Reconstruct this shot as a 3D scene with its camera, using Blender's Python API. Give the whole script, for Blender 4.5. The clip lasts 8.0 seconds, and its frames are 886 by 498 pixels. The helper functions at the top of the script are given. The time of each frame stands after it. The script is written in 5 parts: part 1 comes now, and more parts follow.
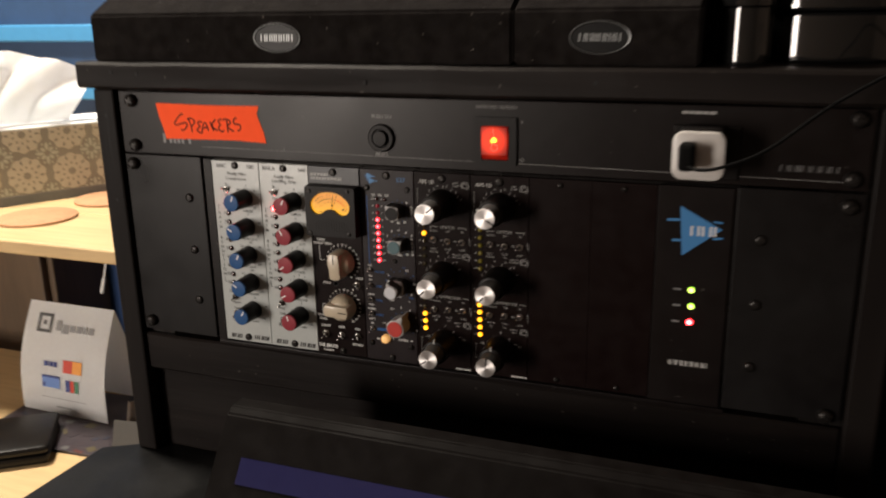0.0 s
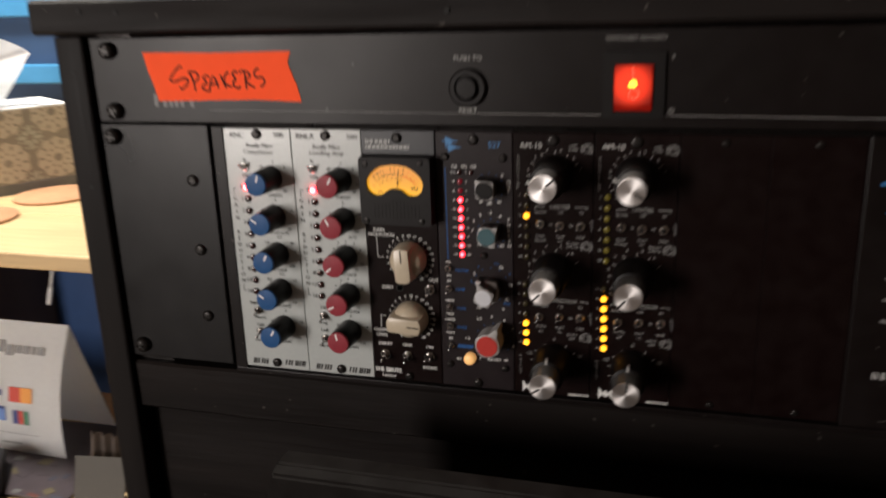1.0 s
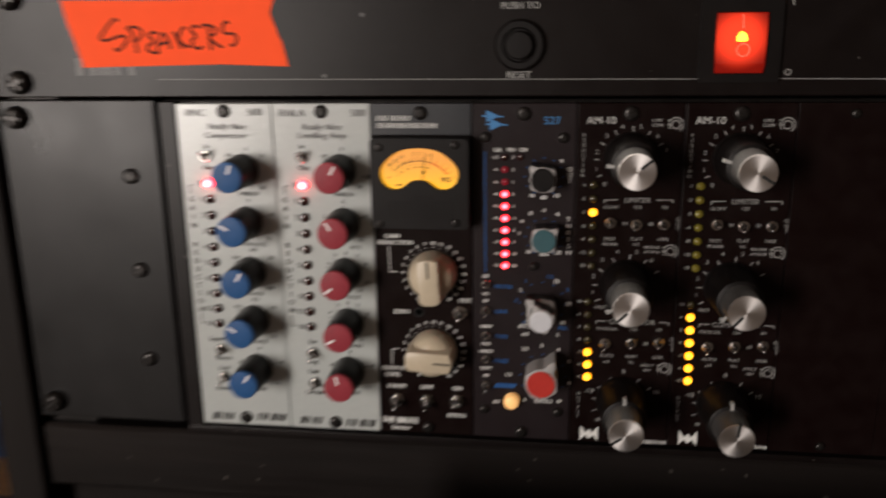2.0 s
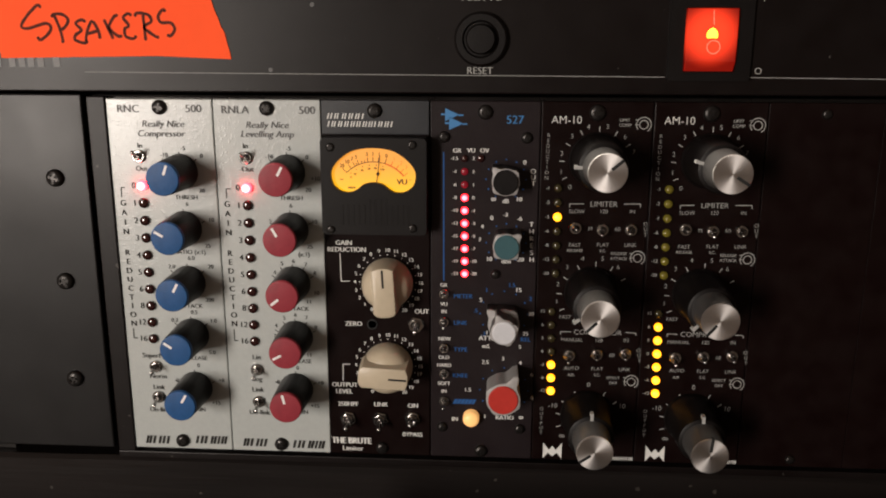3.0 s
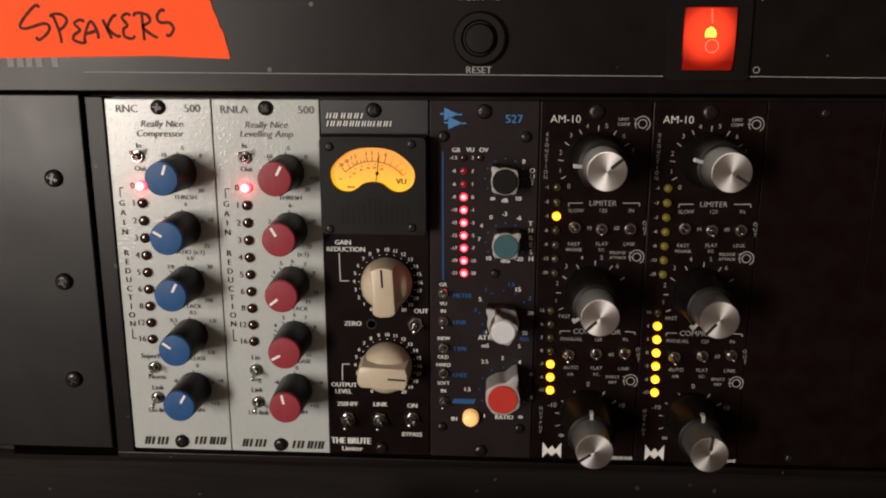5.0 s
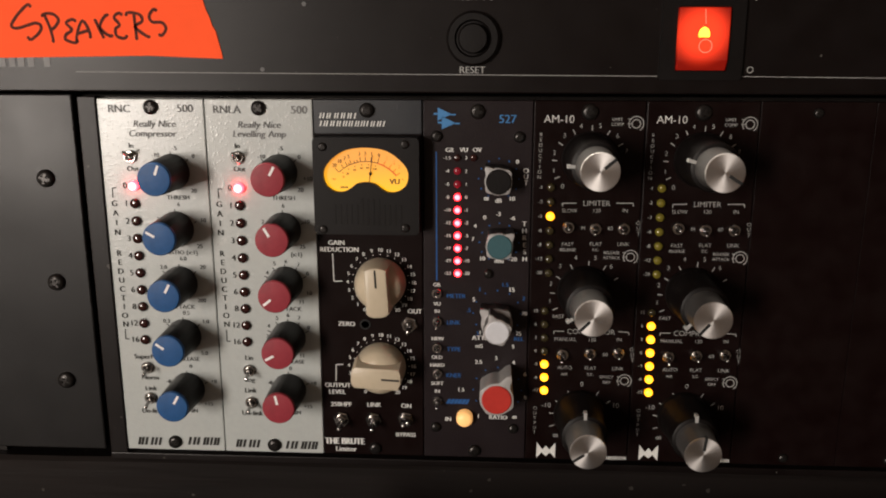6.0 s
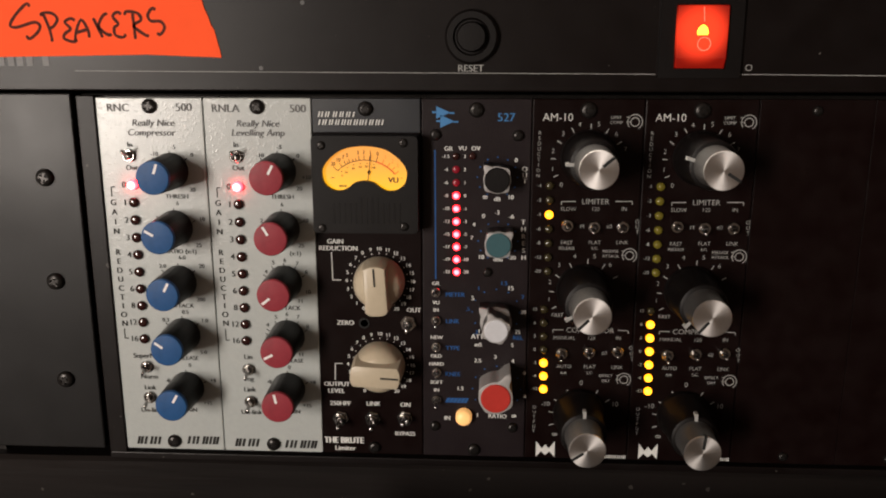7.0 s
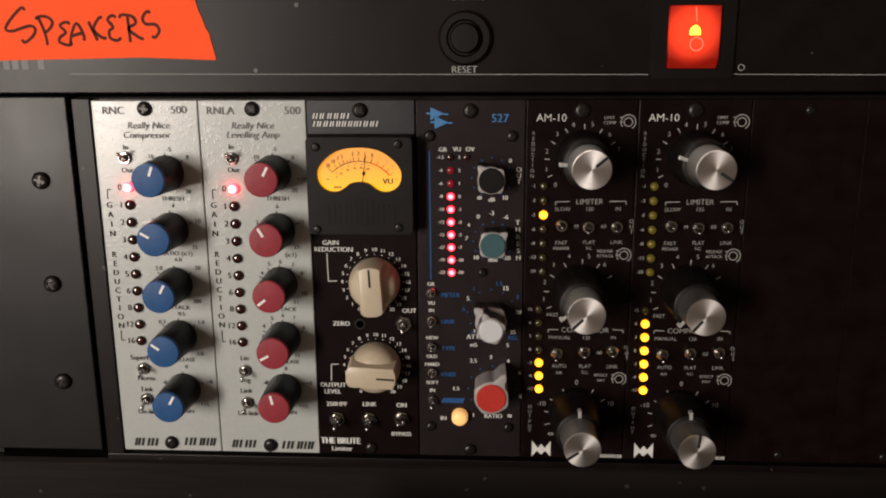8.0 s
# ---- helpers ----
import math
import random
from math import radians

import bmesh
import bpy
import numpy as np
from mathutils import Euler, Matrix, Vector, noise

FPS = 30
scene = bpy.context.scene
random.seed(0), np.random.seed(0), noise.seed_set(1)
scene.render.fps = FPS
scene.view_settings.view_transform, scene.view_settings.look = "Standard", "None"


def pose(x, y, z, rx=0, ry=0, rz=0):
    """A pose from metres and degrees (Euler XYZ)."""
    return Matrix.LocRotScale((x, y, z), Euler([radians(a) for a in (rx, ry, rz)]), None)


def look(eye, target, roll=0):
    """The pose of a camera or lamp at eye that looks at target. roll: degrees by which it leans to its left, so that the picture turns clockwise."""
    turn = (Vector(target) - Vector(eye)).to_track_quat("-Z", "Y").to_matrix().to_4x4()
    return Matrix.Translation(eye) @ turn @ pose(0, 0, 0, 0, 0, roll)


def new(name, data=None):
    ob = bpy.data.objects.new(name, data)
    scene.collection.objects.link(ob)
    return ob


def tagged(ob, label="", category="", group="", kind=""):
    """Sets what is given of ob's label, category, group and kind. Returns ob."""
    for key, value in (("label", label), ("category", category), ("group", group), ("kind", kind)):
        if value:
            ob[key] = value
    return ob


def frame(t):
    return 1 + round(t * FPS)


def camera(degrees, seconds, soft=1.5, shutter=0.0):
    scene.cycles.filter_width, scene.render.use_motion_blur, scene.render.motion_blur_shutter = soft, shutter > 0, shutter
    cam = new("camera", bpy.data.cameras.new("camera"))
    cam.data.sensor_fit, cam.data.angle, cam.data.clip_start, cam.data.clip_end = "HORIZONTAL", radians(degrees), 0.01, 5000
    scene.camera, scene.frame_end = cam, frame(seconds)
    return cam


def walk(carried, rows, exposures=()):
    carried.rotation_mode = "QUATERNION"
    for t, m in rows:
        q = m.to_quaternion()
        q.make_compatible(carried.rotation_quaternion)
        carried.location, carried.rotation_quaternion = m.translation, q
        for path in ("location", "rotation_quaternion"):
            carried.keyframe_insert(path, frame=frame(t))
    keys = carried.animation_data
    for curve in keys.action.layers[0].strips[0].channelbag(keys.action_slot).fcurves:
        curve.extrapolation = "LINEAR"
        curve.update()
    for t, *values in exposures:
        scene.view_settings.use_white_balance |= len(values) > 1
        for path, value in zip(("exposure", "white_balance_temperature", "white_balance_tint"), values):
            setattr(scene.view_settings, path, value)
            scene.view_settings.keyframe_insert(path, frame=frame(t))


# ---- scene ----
cam = camera(54.9, 8.0, soft=1.95, shutter=0.8)
PATH = [
    (0, (0.359, -0.493, 1.187), (-0.323, 1.303, 0.628), -1.0),
    (0.2, (0.334, -0.474, 1.18), (-0.319, 1.329, 0.612), -0.5),
    (0.5, (0.289, -0.451, 1.175), (-0.339, 1.361, 0.608), -0.5),
    (0.8, (0.254, -0.414, 1.16), (-0.349, 1.41, 0.603), -1.5),
    (1, (0.233, -0.39, 1.148), (-0.314, 1.444, 0.566), -1.9),
    (1.2, (0.205, -0.374, 1.134), (-0.285, 1.473, 0.547), -2.3),
    (1.5, (0.175, -0.353, 1.128), (-0.282, 1.506, 0.548), -2.1),
    (1.7, (0.156, -0.336, 1.123), (-0.221, 1.547, 0.565), -1.2),
    (2, (0.146, -0.313, 1.112), (-0.118, 1.602, 0.598), -0.8),
    (2.2, (0.143, -0.301, 1.107), (-0.046, 1.629, 0.618), -0.6),
    (3.5, (0.135, -0.295, 1.103), (0.028, 1.645, 0.631), 0.2),
    (4, (0.135, -0.296, 1.102), (0.029, 1.647, 0.639), 0.2),
    (4.5, (0.135, -0.296, 1.102), (0.027, 1.646, 0.637), 0.1),
    (6, (0.136, -0.295, 1.103), (0.04, 1.645, 0.629), 0.1),
    (6.5, (0.138, -0.295, 1.102), (0.036, 1.647, 0.634), 0.1),
    (7, (0.137, -0.295, 1.102), (0.037, 1.646, 0.631), -0.0),
    (7.5, (0.139, -0.295, 1.101), (0.035, 1.648, 0.636), -0.2),
    (8, (0.139, -0.296, 1.102), (0.038, 1.646, 0.634), -0.3),
]
walk(cam, [(t, look(eye, target, roll)) for t, eye, target, roll in PATH], exposures=[(0, -0.27, 6600, 12), (1.0, -0.23, 6230, 12), (2.2, -0.02, 6350, 12), (3.3, 0.06, 6500, 11), (8, 0.06, 6500, 11)])

# ---- light: two unseen area lamps added, one behind at left, one above the shelf ----
world = bpy.data.worlds.new("room_air")
scene.world = world
world.use_nodes = True
world.node_tree.nodes["Background"].inputs["Color"].default_value = (0.9, 0.75, 0.6, 1)
world.node_tree.nodes["Background"].inputs["Strength"].default_value = 0.02


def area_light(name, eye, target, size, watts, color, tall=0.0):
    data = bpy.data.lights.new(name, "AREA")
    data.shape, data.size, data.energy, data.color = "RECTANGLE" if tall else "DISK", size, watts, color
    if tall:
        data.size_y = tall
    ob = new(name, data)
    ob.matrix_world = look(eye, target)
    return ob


LAMP = (-1.05, -1.995, 1.2)  # unseen source, set where knob shadows point; the wall's opening is added for it
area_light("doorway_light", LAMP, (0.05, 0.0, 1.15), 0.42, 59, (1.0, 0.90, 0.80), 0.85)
# Unseen lamp added overhead to brighten the shelf, the tissue and its box
area_light("ceiling_lamp_light", (-0.85, 0.20, 2.4), (-0.62, 0.45, 0.9), 0.3, 84, (1.0, 0.91, 0.77))

# ---- helpers of the scene ----
MM = 0.001
WHERE = {}


def mesh_of(bm, name):
    me = bpy.data.meshes.new(name)
    bm.normal_update()
    bm.to_mesh(me)
    bm.free()
    return me


def thing(name, at, label, category, group="", kind=""):
    ob = new(name)
    ob.empty_display_size = 0.02
    ob.location = at
    WHERE[ob] = Vector(at)
    return tagged(ob, label, category, group, kind)


def part(name, bm, material, parent=None, label="", at=(0, 0, 0), turn=None, smooth=None):
    """One mesh object; at is its place in the world."""
    me = bm if isinstance(bm, bpy.types.Mesh) else mesh_of(bm, name)
    if material and not me.materials:
        me.materials.append(material)
    ob = new(name, me)
    WHERE[ob] = Vector(at)
    if parent:
        ob.parent = parent
        ob.location = Vector(at) - WHERE[parent]
    else:
        ob.location = at
    if turn:
        ob.rotation_euler = [radians(a) for a in turn]
    if smooth is not None:
        me.shade_smooth() if smooth >= 180 else me.set_sharp_from_angle(angle=radians(smooth))
    if label:
        ob["label"] = label
    return ob


def box(x0, x1, y0, y1, z0, z1, bevel=0.0, segments=2):
    bm = bmesh.new()
    bmesh.ops.create_cube(bm, size=1)
    for v in bm.verts:
        v.co = Vector(((x0 + x1) / 2 + v.co.x * (x1 - x0), (y0 + y1) / 2 + v.co.y * (y1 - y0), (z0 + z1) / 2 + v.co.z * (z1 - z0)))
    if bevel:
        bmesh.ops.bevel(bm, geom=bm.edges[:], offset=bevel, segments=segments, affect="EDGES", profile=0.5)
    return bm


def cut_board(x0, x1, y0, y1, z0, z1, bevel, cuts):
    """A long board, cut along x so that its edges can be uneven."""
    bm = box(x0, x1, y0, y1, z0, z1, bevel, 1)
    n = int(cuts)
    for k in range(1, n):
        x = x0 + (x1 - x0) * k / n
        bmesh.ops.bisect_plane(bm, geom=bm.verts[:] + bm.edges[:] + bm.faces[:], plane_co=(x, 0, 0), plane_no=(1, 0, 0))
    for v in bm.verts:
        v.co += 0.0007 * noise.noise_vector(v.co * 23.0)
    return bm


def lathe(profile, segments=32, closed=False):
    """Turned about the panel's normal; profile: radius and height out of the panel (towards -y), in mm."""
    bm = bmesh.new()
    rings = []
    for r, h in profile:
        if r < 1e-6:
            rings.append([bm.verts.new((0, -h * MM, 0))])
        else:
            rings.append([bm.verts.new((r * MM * math.cos(2 * math.pi * k / segments), -h * MM, r * MM * math.sin(2 * math.pi * k / segments))) for k in range(segments)])
    for a, b in zip(rings, rings[1:]):
        for k in range(segments):
            j = (k + 1) % segments
            if len(a) == 1 and len(b) == 1:
                continue
            if len(a) == 1:
                bm.faces.new((a[0], b[j], b[k]))
            elif len(b) == 1:
                bm.faces.new((a[k], a[j], b[0]))
            else:
                bm.faces.new((a[k], a[j], b[j], b[k]))
    bmesh.ops.recalc_face_normals(bm, faces=bm.faces[:])
    return bm


def plate(points, h0, h1, bevel=0.0):
    """An outline in the panel's plane (mm), from height h0 to h1 out of it."""
    bm = bmesh.new()
    face = bm.faces.new([bm.verts.new((x * MM, -h0 * MM, z * MM)) for x, z in points])
    out = bmesh.ops.extrude_face_region(bm, geom=[face])
    for v in out["geom"]:
        if isinstance(v, bmesh.types.BMVert):
            v.co.y = -h1 * MM
    bmesh.ops.recalc_face_normals(bm, faces=bm.faces[:])
    if bevel:
        front = [e for e in bm.edges if all(abs(v.co.y + h1 * MM) < 1e-7 for v in e.verts)]
        bmesh.ops.bevel(bm, geom=front, offset=bevel * MM, segments=2, affect="EDGES", profile=0.5)
    return bm


def turned(points, degrees, cx=0.0, cz=0.0):
    """Points turned clockwise as seen from the front."""
    c, s = math.cos(radians(degrees)), math.sin(radians(degrees))
    return [(cx + x * c + z * s, cz - x * s + z * c) for x, z in points]


def joined(*parts):
    bm = parts[0]
    for other in parts[1:]:
        me = bpy.data.meshes.new("join")
        other.to_mesh(me)
        other.free()
        bm.from_mesh(me)
        bpy.data.meshes.remove(me)
    return bm


def tube(points, radius, sides=10):
    """A round cable through points, smoothed."""
    pts = [Vector(p) for p in points]
    fine = []
    for i in range(len(pts) - 1):
        p0, p1, p2, p3 = pts[max(i - 1, 0)], pts[i], pts[i + 1], pts[min(i + 2, len(pts) - 1)]
        for k in range(8):
            u = k / 8
            fine.append(0.5 * ((2 * p1) + (p2 - p0) * u + (2 * p0 - 5 * p1 + 4 * p2 - p3) * u * u + (3 * p1 - p0 - 3 * p2 + p3) * u ** 3))
    fine.append(pts[-1])
    bm = bmesh.new()
    rings = []
    for i, p in enumerate(fine):
        way = (fine[min(i + 1, len(fine) - 1)] - fine[max(i - 1, 0)]).normalized()
        a = way.orthogonal().normalized() if not rings else (rings_axis - way * rings_axis.dot(way)).normalized()
        rings_axis = a
        b = way.cross(a)
        rings.append([bm.verts.new(p + radius * (math.cos(2 * math.pi * k / sides) * a + math.sin(2 * math.pi * k / sides) * b)) for k in range(sides)])
    for r, s in zip(rings, rings[1:]):
        for k in range(sides):
            bm.faces.new((r[k], r[(k + 1) % sides], s[(k + 1) % sides], s[k]))
    bm.faces.new(rings[0][::-1])
    bm.faces.new(rings[-1])
    return bm


# ---- materials ----
def material(name, color, rough=0.5, metal=0.0, grain=0.0, scale=300.0, bump=0.0, bump_scale=None, wear=0.0, wear_scale=18.0,
             wear_color=None, emit=None, strength=0.0, rough_vary=0.0, stretch=(1, 1, 1), coat=0.0, sheen=0.0, spec=0.5, aniso=0.0, per_piece=0.0):
    m = bpy.data.materials.new(name)
    m.use_nodes = True
    nt = m.node_tree
    bsdf = nt.nodes["Principled BSDF"]
    bsdf.inputs["Roughness"].default_value = rough
    bsdf.inputs["Metallic"].default_value = metal
    bsdf.inputs["Specular IOR Level"].default_value = spec
    bsdf.inputs["Coat Weight"].default_value = coat
    bsdf.inputs["Sheen Weight"].default_value = sheen
    col = nt.nodes.new("ShaderNodeRGB")
    col.outputs[0].default_value = (*color, 1)
    out = col.outputs[0]
    coord = nt.nodes.new("ShaderNodeTexCoord")
    mapping = nt.nodes.new("ShaderNodeMapping")
    mapping.inputs["Scale"].default_value = stretch
    nt.links.new(coord.outputs["Object"], mapping.inputs["Vector"])

    def noisy(s, detail=4.0):
        n = nt.nodes.new("ShaderNodeTexNoise")
        n.inputs["Scale"].default_value = s
        n.inputs["Detail"].default_value = detail
        nt.links.new(mapping.outputs[0], n.inputs["Vector"])
        return n.outputs["Fac"]

    def ranged(fac, lo, hi, a=0.3, b=0.7):
        r = nt.nodes.new("ShaderNodeMapRange")
        r.inputs["From Min"].default_value, r.inputs["From Max"].default_value = a, b
        r.inputs["To Min"].default_value, r.inputs["To Max"].default_value = lo, hi
        nt.links.new(fac, r.inputs["Value"])
        return r.outputs[0]

    def blend(fac, a, b, mode="MIX"):
        x = nt.nodes.new("ShaderNodeMix")
        x.data_type, x.blend_type = "RGBA", mode
        if isinstance(fac, float):
            x.inputs[0].default_value = fac
        else:
            nt.links.new(fac, x.inputs[0])
        nt.links.new(a, x.inputs[6])
        if isinstance(b, tuple):
            x.inputs[7].default_value = (*b, 1)
        else:
            nt.links.new(b, x.inputs[7])
        return x.outputs[2]

    if grain:
        out = blend(ranged(noisy(scale), 0.0, grain), out, tuple(c * 0.35 for c in color))
        out = blend(ranged(noisy(scale * 0.13, 2.0), 0.0, grain * 0.7), out, tuple(min(1, c * 1.5 + 0.01) for c in color))
    if wear:
        out = blend(ranged(noisy(wear_scale, 8.0), 0.0, wear, 0.5, 0.68), out, wear_color or tuple(min(1, c * 1.8 + 0.02) for c in color))
    if per_piece:
        info = nt.nodes.new("ShaderNodeObjectInfo")
        out = blend(ranged(info.outputs["Random"], 0.0, per_piece, 0.0, 1.0), out, tuple(c * 0.4 for c in color))
    nt.links.new(out, bsdf.inputs["Base Color"])
    if rough_vary:
        nt.links.new(ranged(noisy(wear_scale * 1.7, 6.0), rough - rough_vary, rough + rough_vary), bsdf.inputs["Roughness"])
    if bump:
        b = nt.nodes.new("ShaderNodeBump")
        b.inputs["Strength"].default_value = bump
        b.inputs["Distance"].default_value = 0.0006
        nt.links.new(noisy(bump_scale or scale, 3.0), b.inputs["Height"])
        nt.links.new(b.outputs[0], bsdf.inputs["Normal"])
    if aniso:
        bsdf.inputs["Anisotropic"].default_value = aniso
        tan = nt.nodes.new("ShaderNodeTangent")
        tan.direction_type, tan.axis = "RADIAL", "Y"
        nt.links.new(tan.outputs[0], bsdf.inputs["Tangent"])
    if emit:
        bsdf.inputs["Emission Color"].default_value = (*emit, 1)
        bsdf.inputs["Emission Strength"].default_value = strength
    return m


BLACK_WOOD = material("black_stained_wood", (0.0056, 0.0039, 0.0034), 0.5, spec=0.085, grain=0.6, scale=90, bump=0.3, bump_scale=120, wear=0.6, wear_scale=14, wear_color=(0.014, 0.011, 0.010), stretch=(0.25, 3, 3), rough_vary=0.12)
BLACK_WOOD_UP = material("black_stained_wood_upright", (0.0056, 0.0040, 0.0035), 0.5, spec=0.085, grain=0.6, scale=90, bump=0.3, bump_scale=120, wear=0.4, wear_scale=14, wear_color=(0.009, 0.0068, 0.006), stretch=(3, 3, 0.25), rough_vary=0.12)
RACK_BLACK = material("black_powder_coat", (0.0040, 0.0023, 0.0021), 0.36, spec=0.165, grain=0.25, scale=700, bump=0.025, bump_scale=1500, wear=0.1, wear_scale=9, rough_vary=0.04)
EAR_BLACK = material("blue_black_painted_steel", (0.0048, 0.0042, 0.0043), 0.34, spec=0.19, grain=0.25, scale=700, bump=0.025, bump_scale=1500, wear=0.2, wear_scale=9, rough_vary=0.1)
MODULE_BLACK = material("black_anodised_panel", (0.0048, 0.0017, 0.0015), 0.35, spec=0.075, grain=0.3, scale=900, bump=0.1, bump_scale=1800, rough_vary=0.06)
MODULE_SLATE = material("slate_painted_panel", (0.0118, 0.0080, 0.0090), 0.36, spec=0.17, grain=0.25, scale=800, bump=0.15, bump_scale=1600, rough_vary=0.06)
MODULE_CHARCOAL = material("charcoal_painted_panel", (0.014, 0.016, 0.020), 0.36, spec=0.4, grain=0.2, scale=800, bump=0.07, bump_scale=1400, rough_vary=0.08)
SILVER_PANEL = material("textured_silver_panel", (0.370, 0.392, 0.383), 0.27, spec=0.6, grain=0.08, scale=500, bump=0.14, bump_scale=1500, wear=0.1, wear_scale=30, wear_color=(0.45, 0.43, 0.4))
INK_BLACK = material("black_print", (0.022, 0.021, 0.020), 0.6, spec=0.15, grain=0.2, scale=2500)
INK_GREY = material("worn_grey_print", (0.135, 0.135, 0.135), 0.6, spec=0.15, grain=0.4, scale=1500)
INK_PALE = material("pale_grey_print", (0.22, 0.22, 0.22), 0.6, spec=0.15, grain=0.3, scale=1500)
INK_WHITE = material("white_print", (0.62, 0.62, 0.60), 0.6, spec=0.15, grain=0.2, scale=2500)
INK_DIM = material("thin_white_print", (0.32, 0.32, 0.31), 0.6, spec=0.15, grain=0.3, scale=2500)
INK_BLUE = material("blue_print", (0.020, 0.085, 0.25), 0.6, spec=0.15, grain=0.2, scale=2500)
LOGO_BLUE = material("bright_blue_print", (0.025, 0.16, 0.38), 0.5, grain=0.1, scale=2500)
STEEL = material("nickel_plated_steel", (0.34, 0.325, 0.315), 0.20, metal=1.0, grain=0.15, scale=900, rough_vary=0.08)
DARK_STEEL = material("black_oxide_steel", (0.016, 0.014, 0.013), 0.30, metal=0.6, grain=0.3, scale=900, rough_vary=0.1)
SPUN_ALUMINIUM = material("spun_aluminium", (0.64, 0.62, 0.61), 0.42, metal=1.0, grain=0.08, scale=1600, aniso=0.7)
KNOB_BLACK = material("black_knob_plastic", (0.0036, 0.0026, 0.0025), 0.45, spec=0.16, grain=0.2, scale=900, bump=0.1, bump_scale=1500)
KNOB_BLUE = material("blue_knob_cap", (0.017, 0.072, 0.20), 0.45, spec=0.18, grain=0.2, scale=500, bump=0.12, bump_scale=900)
KNOB_RED = material("red_knob_cap", (0.24, 0.028, 0.040), 0.45, spec=0.18, grain=0.2, scale=500, bump=0.12, bump_scale=900)
KNOB_IVORY = material("ivory_knob_plastic", (0.46, 0.392, 0.290), 0.32, grain=0.12, scale=300, bump=0.1, bump_scale=900)
KNOB_GREY = material("pale_grey_knob_plastic", (0.30, 0.29, 0.285), 0.42, grain=0.15, scale=600, bump=0.1, bump_scale=1200)
KNOB_DARK_GREY = material("satin_grey_knob_side", (0.048, 0.046, 0.045), 0.45, spec=0.3, grain=0.25, scale=900, bump=0.2, bump_scale=1500)
KNOB_SMOKE = material("smoky_grey_knob_side", (0.018, 0.017, 0.017), 0.45, grain=0.15, scale=600)
CAP_TEAL = material("teal_cap", (0.03, 0.085, 0.10), 0.35, grain=0.15, scale=600)
CAP_RED = material("scarlet_cap", (0.42, 0.028, 0.020), 0.35, grain=0.15, scale=600)
CAP_WHITE = material("pale_blue_grey_cap", (0.52, 0.53, 0.56), 0.4, grain=0.1, scale=600)
POINTER_WHITE = material("pointer_paint", (0.72, 0.70, 0.70), 0.5, grain=0.1, scale=900)
HOLE_BLACK = material("dark_hollow", (0.004, 0.004, 0.004), 0.8)


def glowing(name, base, core, core_power, rim, rim_power, radius, axes=("X", "Z"), centre=(0.0, 0.0), rough=0.3):
    """A lens that is brightest over its lamp: power and colour fall off from the centre; radius in mm."""
    m = material(name, base, rough)
    nt = m.node_tree
    bsdf = nt.nodes["Principled BSDF"]
    sep = nt.nodes.new("ShaderNodeSeparateXYZ")
    nt.links.new(nt.nodes["Texture Coordinate"].outputs["Object"], sep.inputs[0])
    squares = []
    for axis, c in zip(axes, centre):
        off = nt.nodes.new("ShaderNodeMath")
        off.operation = "SUBTRACT"
        off.inputs[1].default_value = c * MM
        nt.links.new(sep.outputs[axis], off.inputs[0])
        sq = nt.nodes.new("ShaderNodeMath")
        sq.operation = "MULTIPLY"
        nt.links.new(off.outputs[0], sq.inputs[0])
        nt.links.new(off.outputs[0], sq.inputs[1])
        squares.append(sq.outputs[0])
    add = nt.nodes.new("ShaderNodeMath")
    add.operation = "ADD"
    nt.links.new(squares[0], add.inputs[0])
    nt.links.new(squares[1], add.inputs[1])
    root = nt.nodes.new("ShaderNodeMath")
    root.operation = "SQRT"
    nt.links.new(add.outputs[0], root.inputs[0])
    fade = nt.nodes.new("ShaderNodeMapRange")
    fade.interpolation_type = "SMOOTHSTEP"
    fade.inputs["From Min"].default_value, fade.inputs["From Max"].default_value = radius * 0.35 * MM, radius * MM
    nt.links.new(root.outputs[0], fade.inputs["Value"])
    tint = nt.nodes.new("ShaderNodeMix")
    tint.data_type = "RGBA"
    tint.inputs[6].default_value = (*[c * core_power for c in core], 1)
    tint.inputs[7].default_value = (*[c * rim_power for c in rim], 1)
    nt.links.new(fade.outputs[0], tint.inputs[0])
    nt.links.new(tint.outputs[2], bsdf.inputs["Emission Color"])
    bsdf.inputs["Emission Strength"].default_value = 1.0
    return m


def pebbled(m, scale, strength):
    """Replaces a panel's relief by small separate drops of paint."""
    nt = m.node_tree
    bump = [n for n in nt.nodes if n.bl_idname == "ShaderNodeBump"][0]
    drops = nt.nodes.new("ShaderNodeTexVoronoi")
    drops.inputs["Scale"].default_value = scale
    dome = nt.nodes.new("ShaderNodeMapRange")
    dome.interpolation_type = "SMOOTHSTEP"
    dome.inputs["From Min"].default_value, dome.inputs["From Max"].default_value = 0.08, 0.42
    dome.inputs["To Min"].default_value, dome.inputs["To Max"].default_value = 1.0, 0.0
    nt.links.new(nt.nodes["Texture Coordinate"].outputs["Object"], drops.inputs["Vector"])
    nt.links.new(drops.outputs["Distance"], dome.inputs["Value"])
    nt.links.new(dome.outputs[0], bump.inputs["Height"])
    bump.inputs["Strength"].default_value = strength


